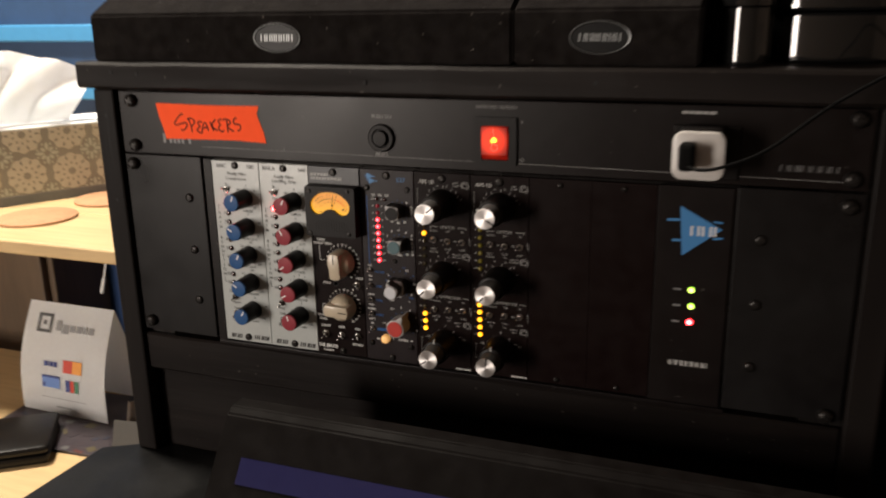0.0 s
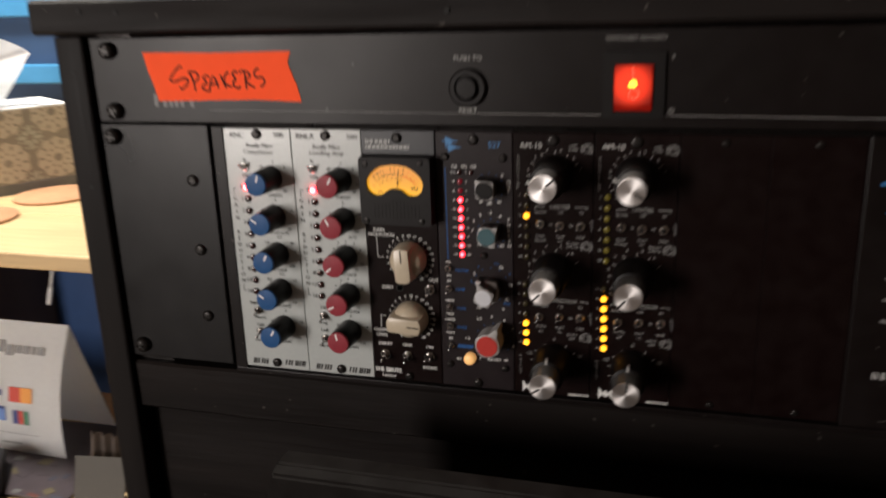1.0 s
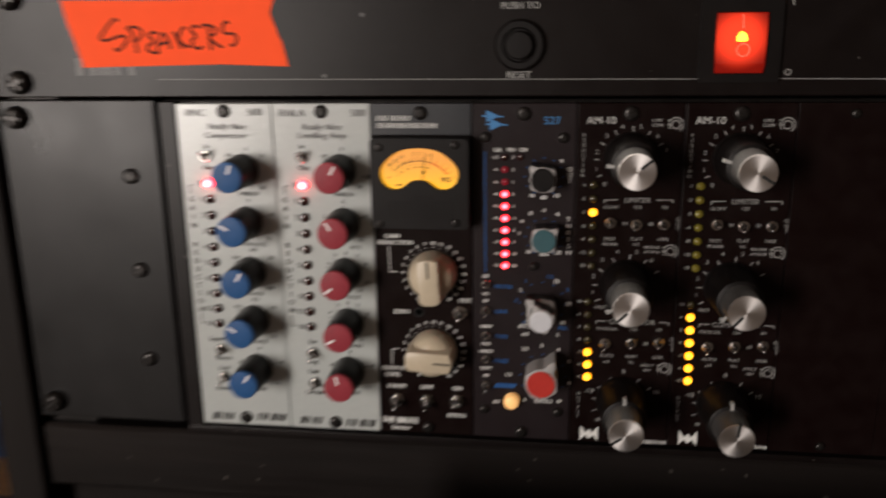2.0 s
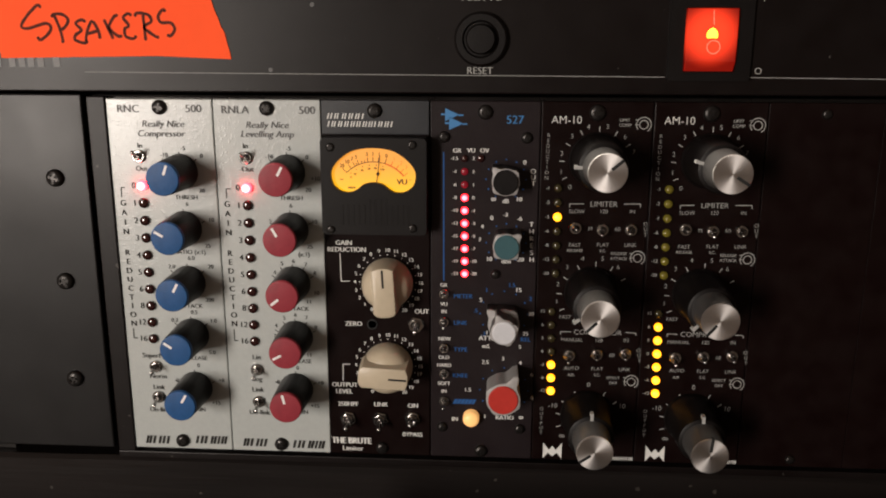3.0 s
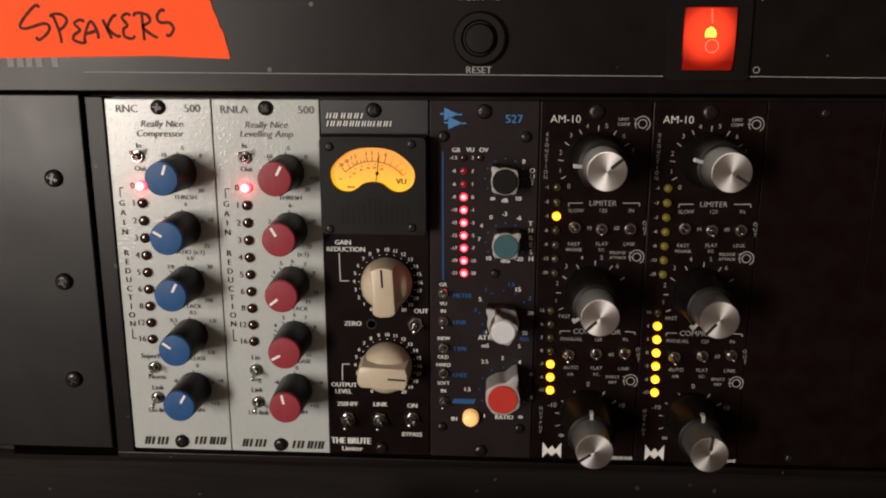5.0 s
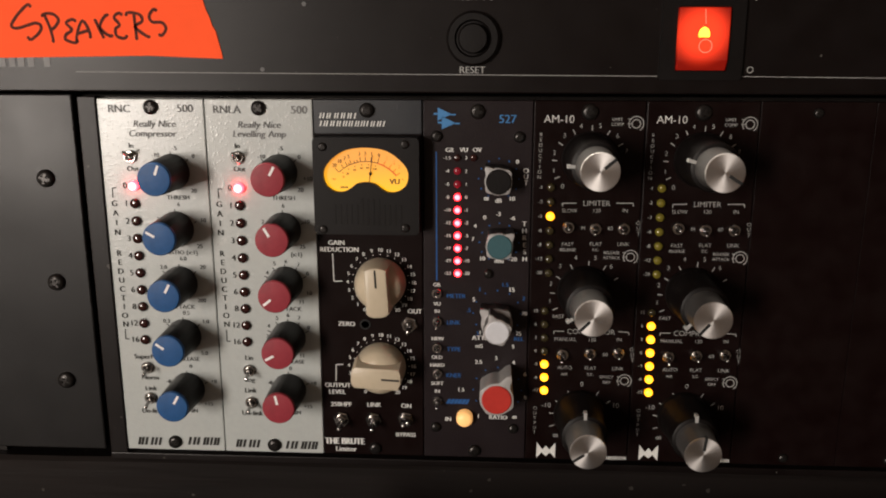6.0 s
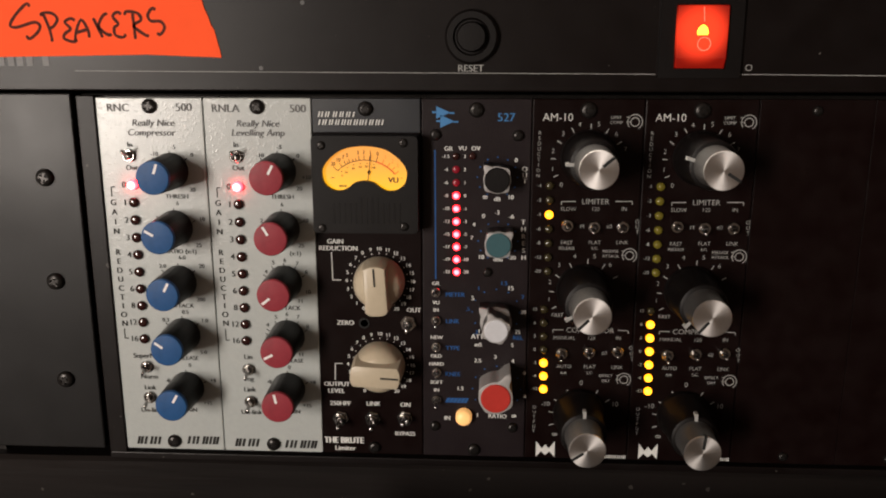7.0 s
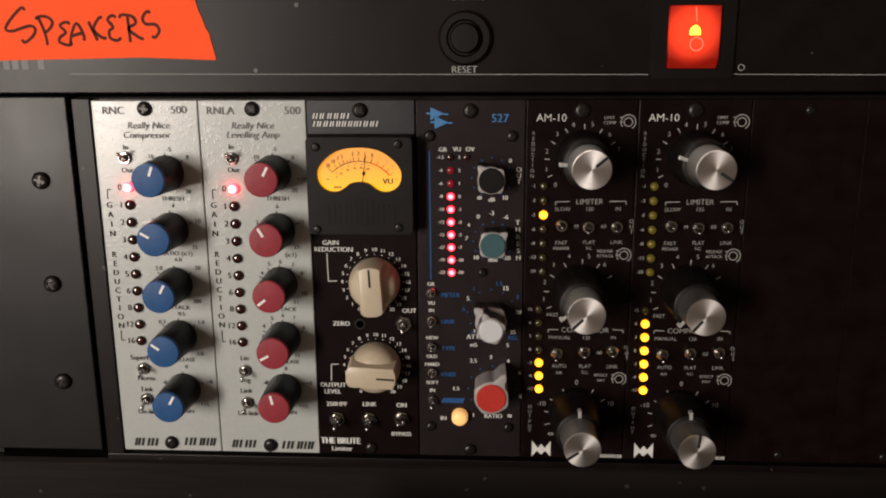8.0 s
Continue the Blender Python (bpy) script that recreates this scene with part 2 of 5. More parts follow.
def specked(m, color, scale, threshold):
    """Adds sparse specks of lint or dust to a colour."""
    nt = m.node_tree
    bsdf = nt.nodes["Principled BSDF"]
    before = bsdf.inputs["Base Color"].links[0].from_socket
    n = nt.nodes.new("ShaderNodeTexNoise")
    n.inputs["Scale"].default_value = scale
    nt.links.new(nt.nodes["Texture Coordinate"].outputs["Object"], n.inputs["Vector"])
    r = nt.nodes.new("ShaderNodeMapRange")
    r.inputs["From Min"].default_value, r.inputs["From Max"].default_value = threshold, threshold + 0.02
    nt.links.new(n.outputs["Fac"], r.inputs["Value"])
    mix = nt.nodes.new("ShaderNodeMix")
    mix.data_type = "RGBA"
    mix.inputs[7].default_value = (*color, 1)
    nt.links.new(r.outputs[0], mix.inputs[0])
    nt.links.new(before, mix.inputs[6])
    nt.links.new(mix.outputs[2], bsdf.inputs["Base Color"])


pebbled(SILVER_PANEL, 860.0, 0.10)
specked(RACK_BLACK, (0.06, 0.055, 0.05), 330.0, 0.735)
specked(BLACK_WOOD, (0.05, 0.045, 0.04), 210.0, 0.725)
LED_RED = glowing("lit_red_led", (0.5, 0.03, 0.04), (1.0, 0.075, 0.095), 11, (1.0, 0.006, 0.014), 6.5, 1.3)
LED_RED_BRIGHT = glowing("bright_red_led", (0.5, 0.03, 0.04), (1.0, 0.06, 0.06), 36, (1.0, 0.014, 0.022), 15.0, 1.9)
LED_RED_DIM = material("faint_red_led", (0.12, 0.008, 0.014), 0.25, emit=(1.0, 0.02, 0.06), strength=0.09)
LED_RED_OFF = material("dark_red_led", (0.022, 0.005, 0.0045), 0.12, coat=0.5)
LED_YELLOW = glowing("lit_amber_led", (0.5, 0.25, 0.03), (1.0, 0.46, 0.022), 4.2, (1.0, 0.34, 0.002), 2.6, 1.6)
# Unlit lens coloured yellower for the glow it catches from lit neighbours
LED_OFF_GLOWLIT = material("unlit_amber_led", (0.13, 0.108, 0.014), 0.2, coat=0.4)
LED_SMOKE_OFF = material("unlit_smoky_led", (0.030, 0.024, 0.010), 0.2, coat=0.4)
LED_GREEN = glowing("lit_green_led", (0.3, 0.5, 0.05), (0.75, 1.0, 0.16), 6.0, (0.22, 0.8, 0.01), 1.6, 2.0)
BUTTON_GLOW = material("lit_amber_button", (0.8, 0.5, 0.2), 0.4, emit=(1.0, 0.50, 0.16), strength=0.55)
SWITCH_BULB = material("neon_bulb_glow", (0.9, 0.5, 0.1), 0.4, emit=(1.0, 0.42, 0.02), strength=4.5)
SWITCH_MARK = material("switch_lens_mark", (0.9, 0.3, 0.2), 0.4, emit=(1.0, 0.10, 0.05), strength=0.6)
TAPE = material("fluorescent_orange_tape", (1.0, 0.10, 0.025), 0.7, grain=0.06, scale=160, bump=0.15, bump_scale=260, wear=0.15, wear_scale=40, wear_color=(1.0, 0.13, 0.04), spec=0.12)
MARKER = material("black_marker_ink", (0.085, 0.026, 0.019), 0.7, spec=0.05, grain=0.3, scale=900)
CHARGER_WHITE = material("white_charger_plastic", (0.46, 0.44, 0.42), 0.3, grain=0.05, scale=400)
CABLE_BLACK = material("black_rubber_cable", (0.003, 0.003, 0.003), 0.7, spec=0.04, grain=0.2, scale=700)
FOAM = material("charcoal_acoustic_foam", (0.0075, 0.006, 0.0055), 0.95, grain=0.5, scale=900, bump=1.0, bump_scale=1100, wear=0.1, wear_scale=70, wear_color=(0.05, 0.045, 0.04), spec=0.05)
BADGE_FACE = material("dark_badge_face", (0.006, 0.006, 0.006), 0.4, spec=0.12, grain=0.1, scale=900)
specked(FOAM, (0.10, 0.09, 0.08), 260.0, 0.745)
GLOSS_BLACK = material("glossy_black_lacquer", (0.006, 0.006, 0.006), 0.06, coat=0.6, grain=0.1, scale=200)
BADGE_RIM = material("dull_silver_rim", (0.14, 0.145, 0.145), 0.35, metal=0.6, grain=0.1, scale=900)
BADGE_SILVER = material("silver_badge_print", (0.26, 0.27, 0.27), 0.4, metal=0.2, grain=0.1, scale=900)
PINE = material("pale_pine_board", (0.52, 0.37, 0.19), 0.5, grain=0.35, scale=26, bump=0.15, bump_scale=60, wear=0.3, wear_scale=5, wear_color=(0.55, 0.34, 0.15), stretch=(0.4, 4, 4))
CORK = material("tan_cork", (0.42, 0.22, 0.11), 0.8, grain=0.35, scale=350, bump=0.4, bump_scale=500)
TISSUE = material("white_tissue_paper", (0.95, 0.95, 0.94), 0.9, grain=0.05, scale=200, bump=0.2, bump_scale=200)
CARTON_TAUPE = material("taupe_printed_carton", (0.215, 0.20, 0.155), 0.55, grain=0.15, scale=300, wear=0.1, wear_scale=20)
CARTON_CREAM = material("cream_carton_print", (0.41, 0.37, 0.28), 0.55, grain=0.15, scale=400)
CARTON_SAGE = material("sage_carton_print", (0.36, 0.36, 0.28), 0.55, grain=0.15, scale=400)
CARTON_GREY = material("grey_carton_base", (0.12, 0.12, 0.11), 0.55, grain=0.2, scale=300)
CARD_WHITE = material("white_card", (0.90, 0.91, 0.91), 0.5, grain=0.06, scale=200)
PRINT_GREY = material("dark_grey_print", (0.08, 0.08, 0.08), 0.5, grain=0.15, scale=900)
PRINT_NAVY = material("navy_print", (0.03, 0.05, 0.20), 0.5, grain=0.15, scale=900)
PRINT_SKY = material("sky_blue_print", (0.12, 0.22, 0.50), 0.5, grain=0.15, scale=900)
PRINT_RED = material("red_print", (0.52, 0.05, 0.03), 0.5, grain=0.15, scale=900)
PRINT_ORANGE = material("orange_print", (0.75, 0.30, 0.05), 0.5, grain=0.15, scale=900)
PRINT_GREEN = material("green_print", (0.05, 0.20, 0.12), 0.5, grain=0.15, scale=900)
PRINT_LILAC = material("lilac_print", (0.030, 0.022, 0.028), 0.45, grain=0.6, scale=70)
PRINT_RED_DARK = material("dark_red_print", (0.07, 0.018, 0.014), 0.5, grain=0.3, scale=200)
PRINT_SLATE = material("slate_blue_print", (0.024, 0.026, 0.042), 0.5, grain=0.3, scale=200)
PRINT_YELLOW = material("yellow_print", (0.062, 0.050, 0.024), 0.5, grain=0.15, scale=900)
WALL_BLUE = material("navy_painted_wall", (0.013, 0.045, 0.115), 0.6, grain=0.2, scale=60, bump=0.2, bump_scale=120, wear=0.2, wear_scale=3)
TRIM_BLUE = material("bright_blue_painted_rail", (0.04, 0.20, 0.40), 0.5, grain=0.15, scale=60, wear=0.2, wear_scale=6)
WALL_DARK = material("dark_brown_wall", (0.05, 0.038, 0.028), 0.8, grain=0.3, scale=30, bump=0.2, bump_scale=80, wear=0.2, wear_scale=2)
ROOM_PAINT = material("warm_grey_room_paint", (0.30, 0.235, 0.19), 0.8, grain=0.15, scale=20, wear=0.2, wear_scale=2)
FLOOR_WOOD = material("dark_floor", (0.06, 0.045, 0.035), 0.6, grain=0.4, scale=20, stretch=(0.3, 3, 1))
LCD_GLASS = material("dim_blue_display", (0.008, 0.008, 0.03), 0.15, grain=0.3, scale=60, emit=(0.075, 0.065, 0.24), strength=0.075)
DEVICE_BLACK = material("black_textured_plastic", (0.0022, 0.0014, 0.0012), 0.6, spec=0.04, grain=0.3, scale=700, bump=0.3, bump_scale=1400, rough_vary=0.1)
DESK_BLACK = material("black_desk_laminate", (0.0034, 0.0034, 0.0036), 0.42, spec=0.09, grain=0.4, scale=120, bump=0.2, bump_scale=300, wear=0.4, wear_scale=12, rough_vary=0.12)
LEATHER = material("black_vinyl", (0.0045, 0.004, 0.004), 0.35, spec=0.25, grain=0.3, scale=200, bump=0.4, bump_scale=350)
BROWN_PAPER = material("brown_pleated_paper", (0.040, 0.026, 0.018), 0.7, grain=0.4, scale=180)
GREY_CARD = material("grey_paper", (0.030, 0.028, 0.025), 0.7, grain=0.15, scale=200)

# Wall blue made lighter: carries the light missing below the shelf
LIT_WALL_BLUE = material("deep_blue_wall_paint", (0.018, 0.052, 0.15), 0.5, grain=0.15, scale=60, bump=0.1, bump_scale=300)

# ---- the room ----
def setting(name, bm, material, label, category):
    return tagged(part(name, bm, material), label, category, "", "structure")


setting("floor", box(-3.0, 2.6, -2.12, 0.86, -0.05, 0.0), FLOOR_WOOD, "dark worn wooden floor of the room", "floor")
setting("ceiling", box(-3.0, 2.6, -2.12, 0.86, 2.45, 2.55), ROOM_PAINT, "plain warm grey painted ceiling", "ceiling")
setting("wall_north", box(-3.0, 2.6, 0.74, 0.86, 0.0, 2.45), WALL_BLUE, "navy blue painted wall behind the shelf", "wall")
# Unseen opening, cut only to give the left lamp a place in the wall
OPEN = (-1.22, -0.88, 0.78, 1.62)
setting("wall_south", joined(box(-3.0, OPEN[0], -2.12, -2.0, 0.0, 2.45), box(OPEN[1], 2.6, -2.12, -2.0, 0.0, 2.45), box(OPEN[0], OPEN[1], -2.12, -2.0, 0.0, OPEN[2]), box(OPEN[0], OPEN[1], -2.12, -2.0, OPEN[3], 2.45)), ROOM_PAINT, "plain warm grey wall, its narrow opening added for the lamp", "wall")
setting("wall_west", box(-3.0, -2.9, -2.0, 0.74, 0.0, 2.45), ROOM_PAINT, "plain warm grey painted wall", "wall")
setting("wall_east", box(2.5, 2.6, -2.0, 0.74, 0.0, 2.45), ROOM_PAINT, "plain dark painted wall", "wall")
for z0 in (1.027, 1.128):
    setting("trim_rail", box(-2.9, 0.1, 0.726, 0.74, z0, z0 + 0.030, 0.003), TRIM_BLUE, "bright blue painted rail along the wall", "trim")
# Added sheet; its lighter blue stands for light on the wall under the shelf
setting("wall_dado", box(-2.9, 0.10, 0.730, 0.739, 0.0, 0.884, 0.002), LIT_WALL_BLUE, "sheet on the lower wall, its lighter blue standing for light", "wall")
# Made-up dark sheet, so the gap beside the canister stays black
setting("wall_panel", box(0.12, 2.0, 0.68, 0.738, 0.5, 2.2, 0.01), FOAM, "dark sheet added to keep the wall behind the canister black", "wall panel")

# the tissue lets light through
def thin_paper(m, amount):
    nt = m.node_tree
    out = nt.nodes["Material Output"]
    glow = nt.nodes.new("ShaderNodeBsdfTranslucent")
    glow.inputs["Color"].default_value = (0.95, 0.95, 0.94, 1)
    mix = nt.nodes.new("ShaderNodeMixShader")
    mix.inputs[0].default_value = amount
    nt.links.new(nt.nodes["Principled BSDF"].outputs[0], mix.inputs[1])
    nt.links.new(glow.outputs[0], mix.inputs[2])
    nt.links.new(mix.outputs[0], out.inputs["Surface"])


thin_paper(TISSUE, 0.5)
# ---- small makers for fronts: prints, screws, knobs, switches, lamps ----
CACHE = {}


def shared(key, make):
    if key not in CACHE:
        CACHE[key] = mesh_of(make(), key)
    return CACHE[key]


def letter_mesh(text):
    """Flat letters of the built-in font, one unit per capital height, centred."""
    if ("text", text) not in CACHE:
        curve = bpy.data.curves.new("letters", "FONT")
        curve.body, curve.align_x, curve.resolution_u = text, "CENTER", 3
        curve.offset = -0.010
        ob = bpy.data.objects.new("letters", curve)
        me = bpy.data.meshes.new_from_object(ob)
        verts = [(v.co.x / 0.69, v.co.y / 0.69 - 0.5) for v in me.vertices]
        faces = [tuple(p.vertices) for p in me.polygons]
        bpy.data.objects.remove(ob)
        bpy.data.meshes.remove(me)
        bpy.data.curves.remove(curve)
        CACHE["text", text] = (verts, faces)
    return CACHE["text", text]


class Print:
    """All the print of one ink on one panel; x, z in mm, height out of the panel in mm."""

    def __init__(self, dx=0.0, height=0.15):
        self.verts, self.faces, self.dx, self.height = [], [], dx, height

    def poly(self, points):
        n = len(self.verts)
        self.verts += [((x + self.dx) * MM, -self.height * MM, z * MM) for x, z in points]
        area = sum(a[0] * b[1] - b[0] * a[1] for a, b in zip(points, points[1:] + points[:1]))
        ids = range(n, n + len(points))
        self.faces.append(tuple(ids if area > 0 else reversed(ids)))

    def text(self, text, x, z, size, wide=1.0, slant=0.0, bold=0.0, turn=0.0):
        verts, faces = letter_mesh(text)
        for shift in ((0.0,) if not bold else (-bold, 0.0, bold)):
            n = len(self.verts)
            spots = turned([((px * wide + pz * slant + shift) * size, pz * size) for px, pz in verts], turn, x, z)
            self.verts += [((a + self.dx) * MM, -(self.height + 0.5 * shift) * MM, b * MM) for a, b in spots]
            self.faces += [tuple(n + i for i in face) for face in faces]

    def stack(self, text, x0, z0, x1, z1, size, bold=0.0):
        for k, c in enumerate(text):
            u = k / max(1, len(text) - 1)
            self.text(c, x0 + (x1 - x0) * u, z0 + (z1 - z0) * u, size, bold=bold)

    def line(self, x0, z0, x1, z1, width):
        d = math.hypot(x1 - x0, z1 - z0) or 1
        a, b = (z1 - z0) / d * width / 2, -(x1 - x0) / d * width / 2
        self.poly([(x0 + a, z0 + b), (x1 + a, z1 + b), (x1 - a, z1 - b), (x0 - a, z0 - b)])

    def path(self, points, width):
        for (x0, z0), (x1, z1) in zip(points, points[1:]):
            self.line(x0, z0, x1, z1, width)

    def dial(self, cx, cz, r0, r1, angles, width):
        for a in angles:
            s, c = math.sin(radians(a)), math.cos(radians(a))
            self.line(cx + r0 * s, cz + r0 * c, cx + r1 * s, cz + r1 * c, width)

    def ring(self, texts, cx, cz, r, first, step, size, bold=0.0):
        for k, t in enumerate(texts):
            a = radians(first + step * k)
            self.text(t, cx + r * math.sin(a), cz + r * math.cos(a), size, bold=bold)

    def arc(self, cx, cz, r, a0, a1, width, n=24):
        pts = [(cx + r * math.sin(radians(a0 + (a1 - a0) * k / n)), cz + r * math.cos(radians(a0 + (a1 - a0) * k / n))) for k in range(n + 1)]
        self.path(pts, width)

    def disc(self, cx, cz, r, n=14):
        self.poly([(cx + r * math.cos(2 * math.pi * k / n), cz + r * math.sin(2 * math.pi * k / n)) for k in range(n)])

    def blocks(self, widths, x, z, size, slant=0.2, gap=0.25):
        """A row of plain leaning bars, centred, in place of a maker's mark."""
        total = sum(widths) + gap * (len(widths) - 1)
        a = x - total / 2
        for w in widths:
            self.poly([(a - slant * size / 2, z - size / 2), (a + w - slant * size / 2, z - size / 2), (a + w + slant * size / 2, z + size / 2), (a + slant * size / 2, z + size / 2)])
            a += w + gap

    def strokes(self, widths, x, z, size, slant=0.0, gap=0.55, thin=0.30):
        """Like blocks, but each block is a pair of thin upright bars."""
        total = sum(widths) + gap * (len(widths) - 1)
        a = x - total / 2
        lean = slant * size / 2
        for w in widths:
            t = min(w, thin * size * 0.5)
            for b in ((a,) if w < 2.2 * t else (a, a + w - t)):
                self.poly([(b - lean, z - size / 2), (b + t - lean, z - size / 2), (b + t + lean, z + size / 2), (b + lean, z + size / 2)])
            a += w + gap

    def put(self, name, ink, parent, label=""):
        me = bpy.data.meshes.new(name)
        me.from_pydata(self.verts, [], self.faces)
        ob = part(name, me, ink, parent, label)
        return tagged(ob, label, "", "", "stuff") if name.endswith("mark") else ob


def panel_at(x, z, h=0.0):
    return (x * MM, -h * MM, z * MM)


def screw(parent, x, z, r=2.1, h=1.5, ink=None, turn=20.0, name="screw", base=0.0):
    key = f"screw_{r}_{h}"
    def make():
        bm = lathe([(r, 0), (r, h * 0.35), (r * 0.93, h * 0.66), (r * 0.72, h * 0.9), (r * 0.45, h), (r * 0.40, h * 0.72), (0, h * 0.66)], 20)
        for a in (0, 90):
            w, l = r * 0.13, r * 0.62
            pts = turned([(-w, -l), (w, -l), (w, l), (-w, l)], a)
            bm = joined(bm, plate(pts, h * 0.6, h * (0.99 if a else 0.985)))
        return bm
    return part(name, shared(key, make), ink or DARK_STEEL, parent, at=panel_at(x, z, base), turn=(0, turn, 0), smooth=40)


def led(parent, x, z, r, ink, h=1.6):
    def make():
        return lathe([(r, 0), (r, h * 0.45), (r * 0.86, h * 0.75), (r * 0.5, h * 0.95), (0, h)], 18)
    me = shared(f"led_{r}_{h}_{ink.name}", make)
    ob = part("led", me, ink, parent, at=panel_at(x, z), smooth=180)
    return ob


def toggle(parent, x, z, nut=3.0, length=6.5, down=14.0, side=0.0, hexed=True):
    """A nut on the panel with a bat lever; down: degrees by which the lever hangs."""
    bushing = part("toggle_switch", shared(f"bushing_{nut}_{hexed}", lambda: joined(
        lathe([(nut, 0), (nut, 0.9), (nut * 0.88, 1.2), (nut * 0.60, 1.2), (nut * 0.60, 0)], 6 if hexed else 20),
        lathe([(nut * 0.62, 0), (nut * 0.62, 2.0), (nut * 0.52, 2.3), (nut * 0.34, 1.9), (0, 1.7)], 18))), STEEL, parent, at=panel_at(x, z), turn=(0, 12, 0), smooth=35)
    w = nut * 0.23
    lever = part("lever", shared(f"lever_{nut}_{length}", lambda: lathe([(w * 0.8, 0), (w, length * 0.3), (w * 1.35, length * 0.8), (w * 1.2, length * 0.95), (w * 0.6, length), (0, length * 1.01)], 14)), STEEL, bushing, at=panel_at(x, z, 1.5), turn=(down, 0, side), smooth=40)
    return bushing


def fluted(r0, r1, h, n=18, depth=0.04, top=None):
    """A tapered knob body with shallow flutes."""
    seg = n * 4
    bm = bmesh.new()
    prof = [(1.0, 0.0), (1.0, 0.06), (1.0, 0.5), (1.0, 0.93), (0.94, 1.0)]
    rings = []
    for s, u in prof:
        ring = []
        for k in range(seg):
            a = 2 * math.pi * k / seg
            r = (r0 + (r1 - r0) * u) * s * (1 - depth * (0.5 + 0.5 * math.cos(n * a)))
            ring.append(bm.verts.new((r * MM * math.cos(a), -h * u * MM, r * MM * math.sin(a))))
        rings.append(ring)
    for a, b in zip(rings, rings[1:]):
        for k in range(seg):
            bm.faces.new((a[k], a[(k + 1) % seg], b[(k + 1) % seg], b[k]))
    bm.faces.new(rings[-1])
    bmesh.ops.recalc_face_normals(bm, faces=bm.faces[:])
    return bm


def capped_knob(parent, x, z, angle, cap_ink, h=17.2):
    """Small black fluted knob with a coloured cap and a pale pointer."""
    body = part("knob", shared("small_knob", lambda: fluted(6.5, 5.85, h - 0.8, depth=0.012)), KNOB_BLACK, parent, at=panel_at(x, z), smooth=50)
    part("cap", shared("small_cap_" + cap_ink.name, lambda: lathe([(5.75, h - 1.4), (5.75, h - 0.4), (5.5, h - 0.08), (5.1, h), (0, h)], 40)), cap_ink, body, at=panel_at(x, z), smooth=40)
    part("pointer", shared("small_pointer", lambda: plate([(-0.42, 1.6), (0.42, 1.6), (0.42, 5.0), (-0.42, 5.0)], h - 0.1, h + 0.12)), POINTER_WHITE, body, at=panel_at(x, z), turn=(0, angle, 0))
    return body


def dual_knob(parent, x, z, angle, ring_angle, h=31.0):
    """Concentric pair: a black ring knob with a white index, and a grey knob with a spun metal face."""
    ring = part("ring_knob", shared("ring_knob", lambda: lathe([(9.4, 0.4), (9.4, 2.0), (9.0, 3.2), (8.5, 4.0), (8.2, 18.8), (7.9, 19.5), (7.4, 19.8), (0, 19.8)], 56)), KNOB_BLACK, parent, at=panel_at(x, z), smooth=35)
    part("index", shared("ring_index", lambda: plate([(-0.55, 6.3), (0.55, 6.3), (0.55, 9.2), (-0.55, 9.2)], 17.6, 20.1, 0.1)), INK_DIM, ring, at=panel_at(x, z), turn=(0, ring_angle, 0))
    body = part("knob", shared(f"tall_knob_{h}", lambda: lathe([(6.7, 19.8), (6.5, 20.8), (6.35, 21.5), (6.25, h - 0.5), (0, h - 0.5)], 56)), KNOB_DARK_GREY, parent, at=panel_at(x, z), smooth=35)
    part("face", shared(f"spun_face_{h}", lambda: lathe([(6.25, h - 0.55), (6.2, h - 0.15), (6.05, h), (0, h)], 64)), SPUN_ALUMINIUM, body, "spun bright metal face", at=panel_at(x, z), smooth=30)
    part("pointer", shared(f"spun_pointer_{h}", lambda: plate([(-0.5, 1.6), (0.5, 1.6), (0.5, 6.3), (-0.5, 6.3)], h - 2.0, h + 0.1)), HOLE_BLACK, body, at=panel_at(x, z), turn=(0, angle, 0))
    return body


def winged_outline(r, wing, tip):
    """Four blunt wings, one of them drawn out as the pointer (up)."""
    pts = []
    for k in range(48):
        a = 2 * math.pi * k / 48
        lobe = max(0.0, math.cos(4 * a)) ** 1.5
        up = max(0.0, math.cos(a)) ** 45
        rr = r + wing * lobe + tip * up
        pts.append((rr * math.sin(a), rr * math.cos(a)))
    return pts


def winged_knob(parent, x, z, angle, cap_ink, h=13.0, r=4.6, wing=0.7, tip=1.4, low=0.5, body_ink=None, cap_r=4.3):
    key = f"{r}_{wing}_{tip}_{h}_{low}"
    body = part("knob", shared("winged_" + key, lambda: plate(winged_outline(r * 0.98, wing, tip), low, h - 1.4)), body_ink or KNOB_SMOKE, parent, at=panel_at(x, z), turn=(0, angle, 0), smooth=40)
    part("winged_top", shared("winged_top_" + key, lambda: plate(winged_outline(r, wing, tip), h - 1.4, h, 0.35)), KNOB_GREY, body, at=panel_at(x, z), turn=None, smooth=40)
    if cap_ink:
        part("cap", shared(f"winged_cap_{key}_{cap_ink.name}", lambda: lathe([(cap_r, h - 0.5), (cap_r, h + 0.3), (cap_r * 0.94, h + 0.55), (0, h + 0.55)], 36)), cap_ink, body, at=panel_at(x, z), smooth=20)
    return body


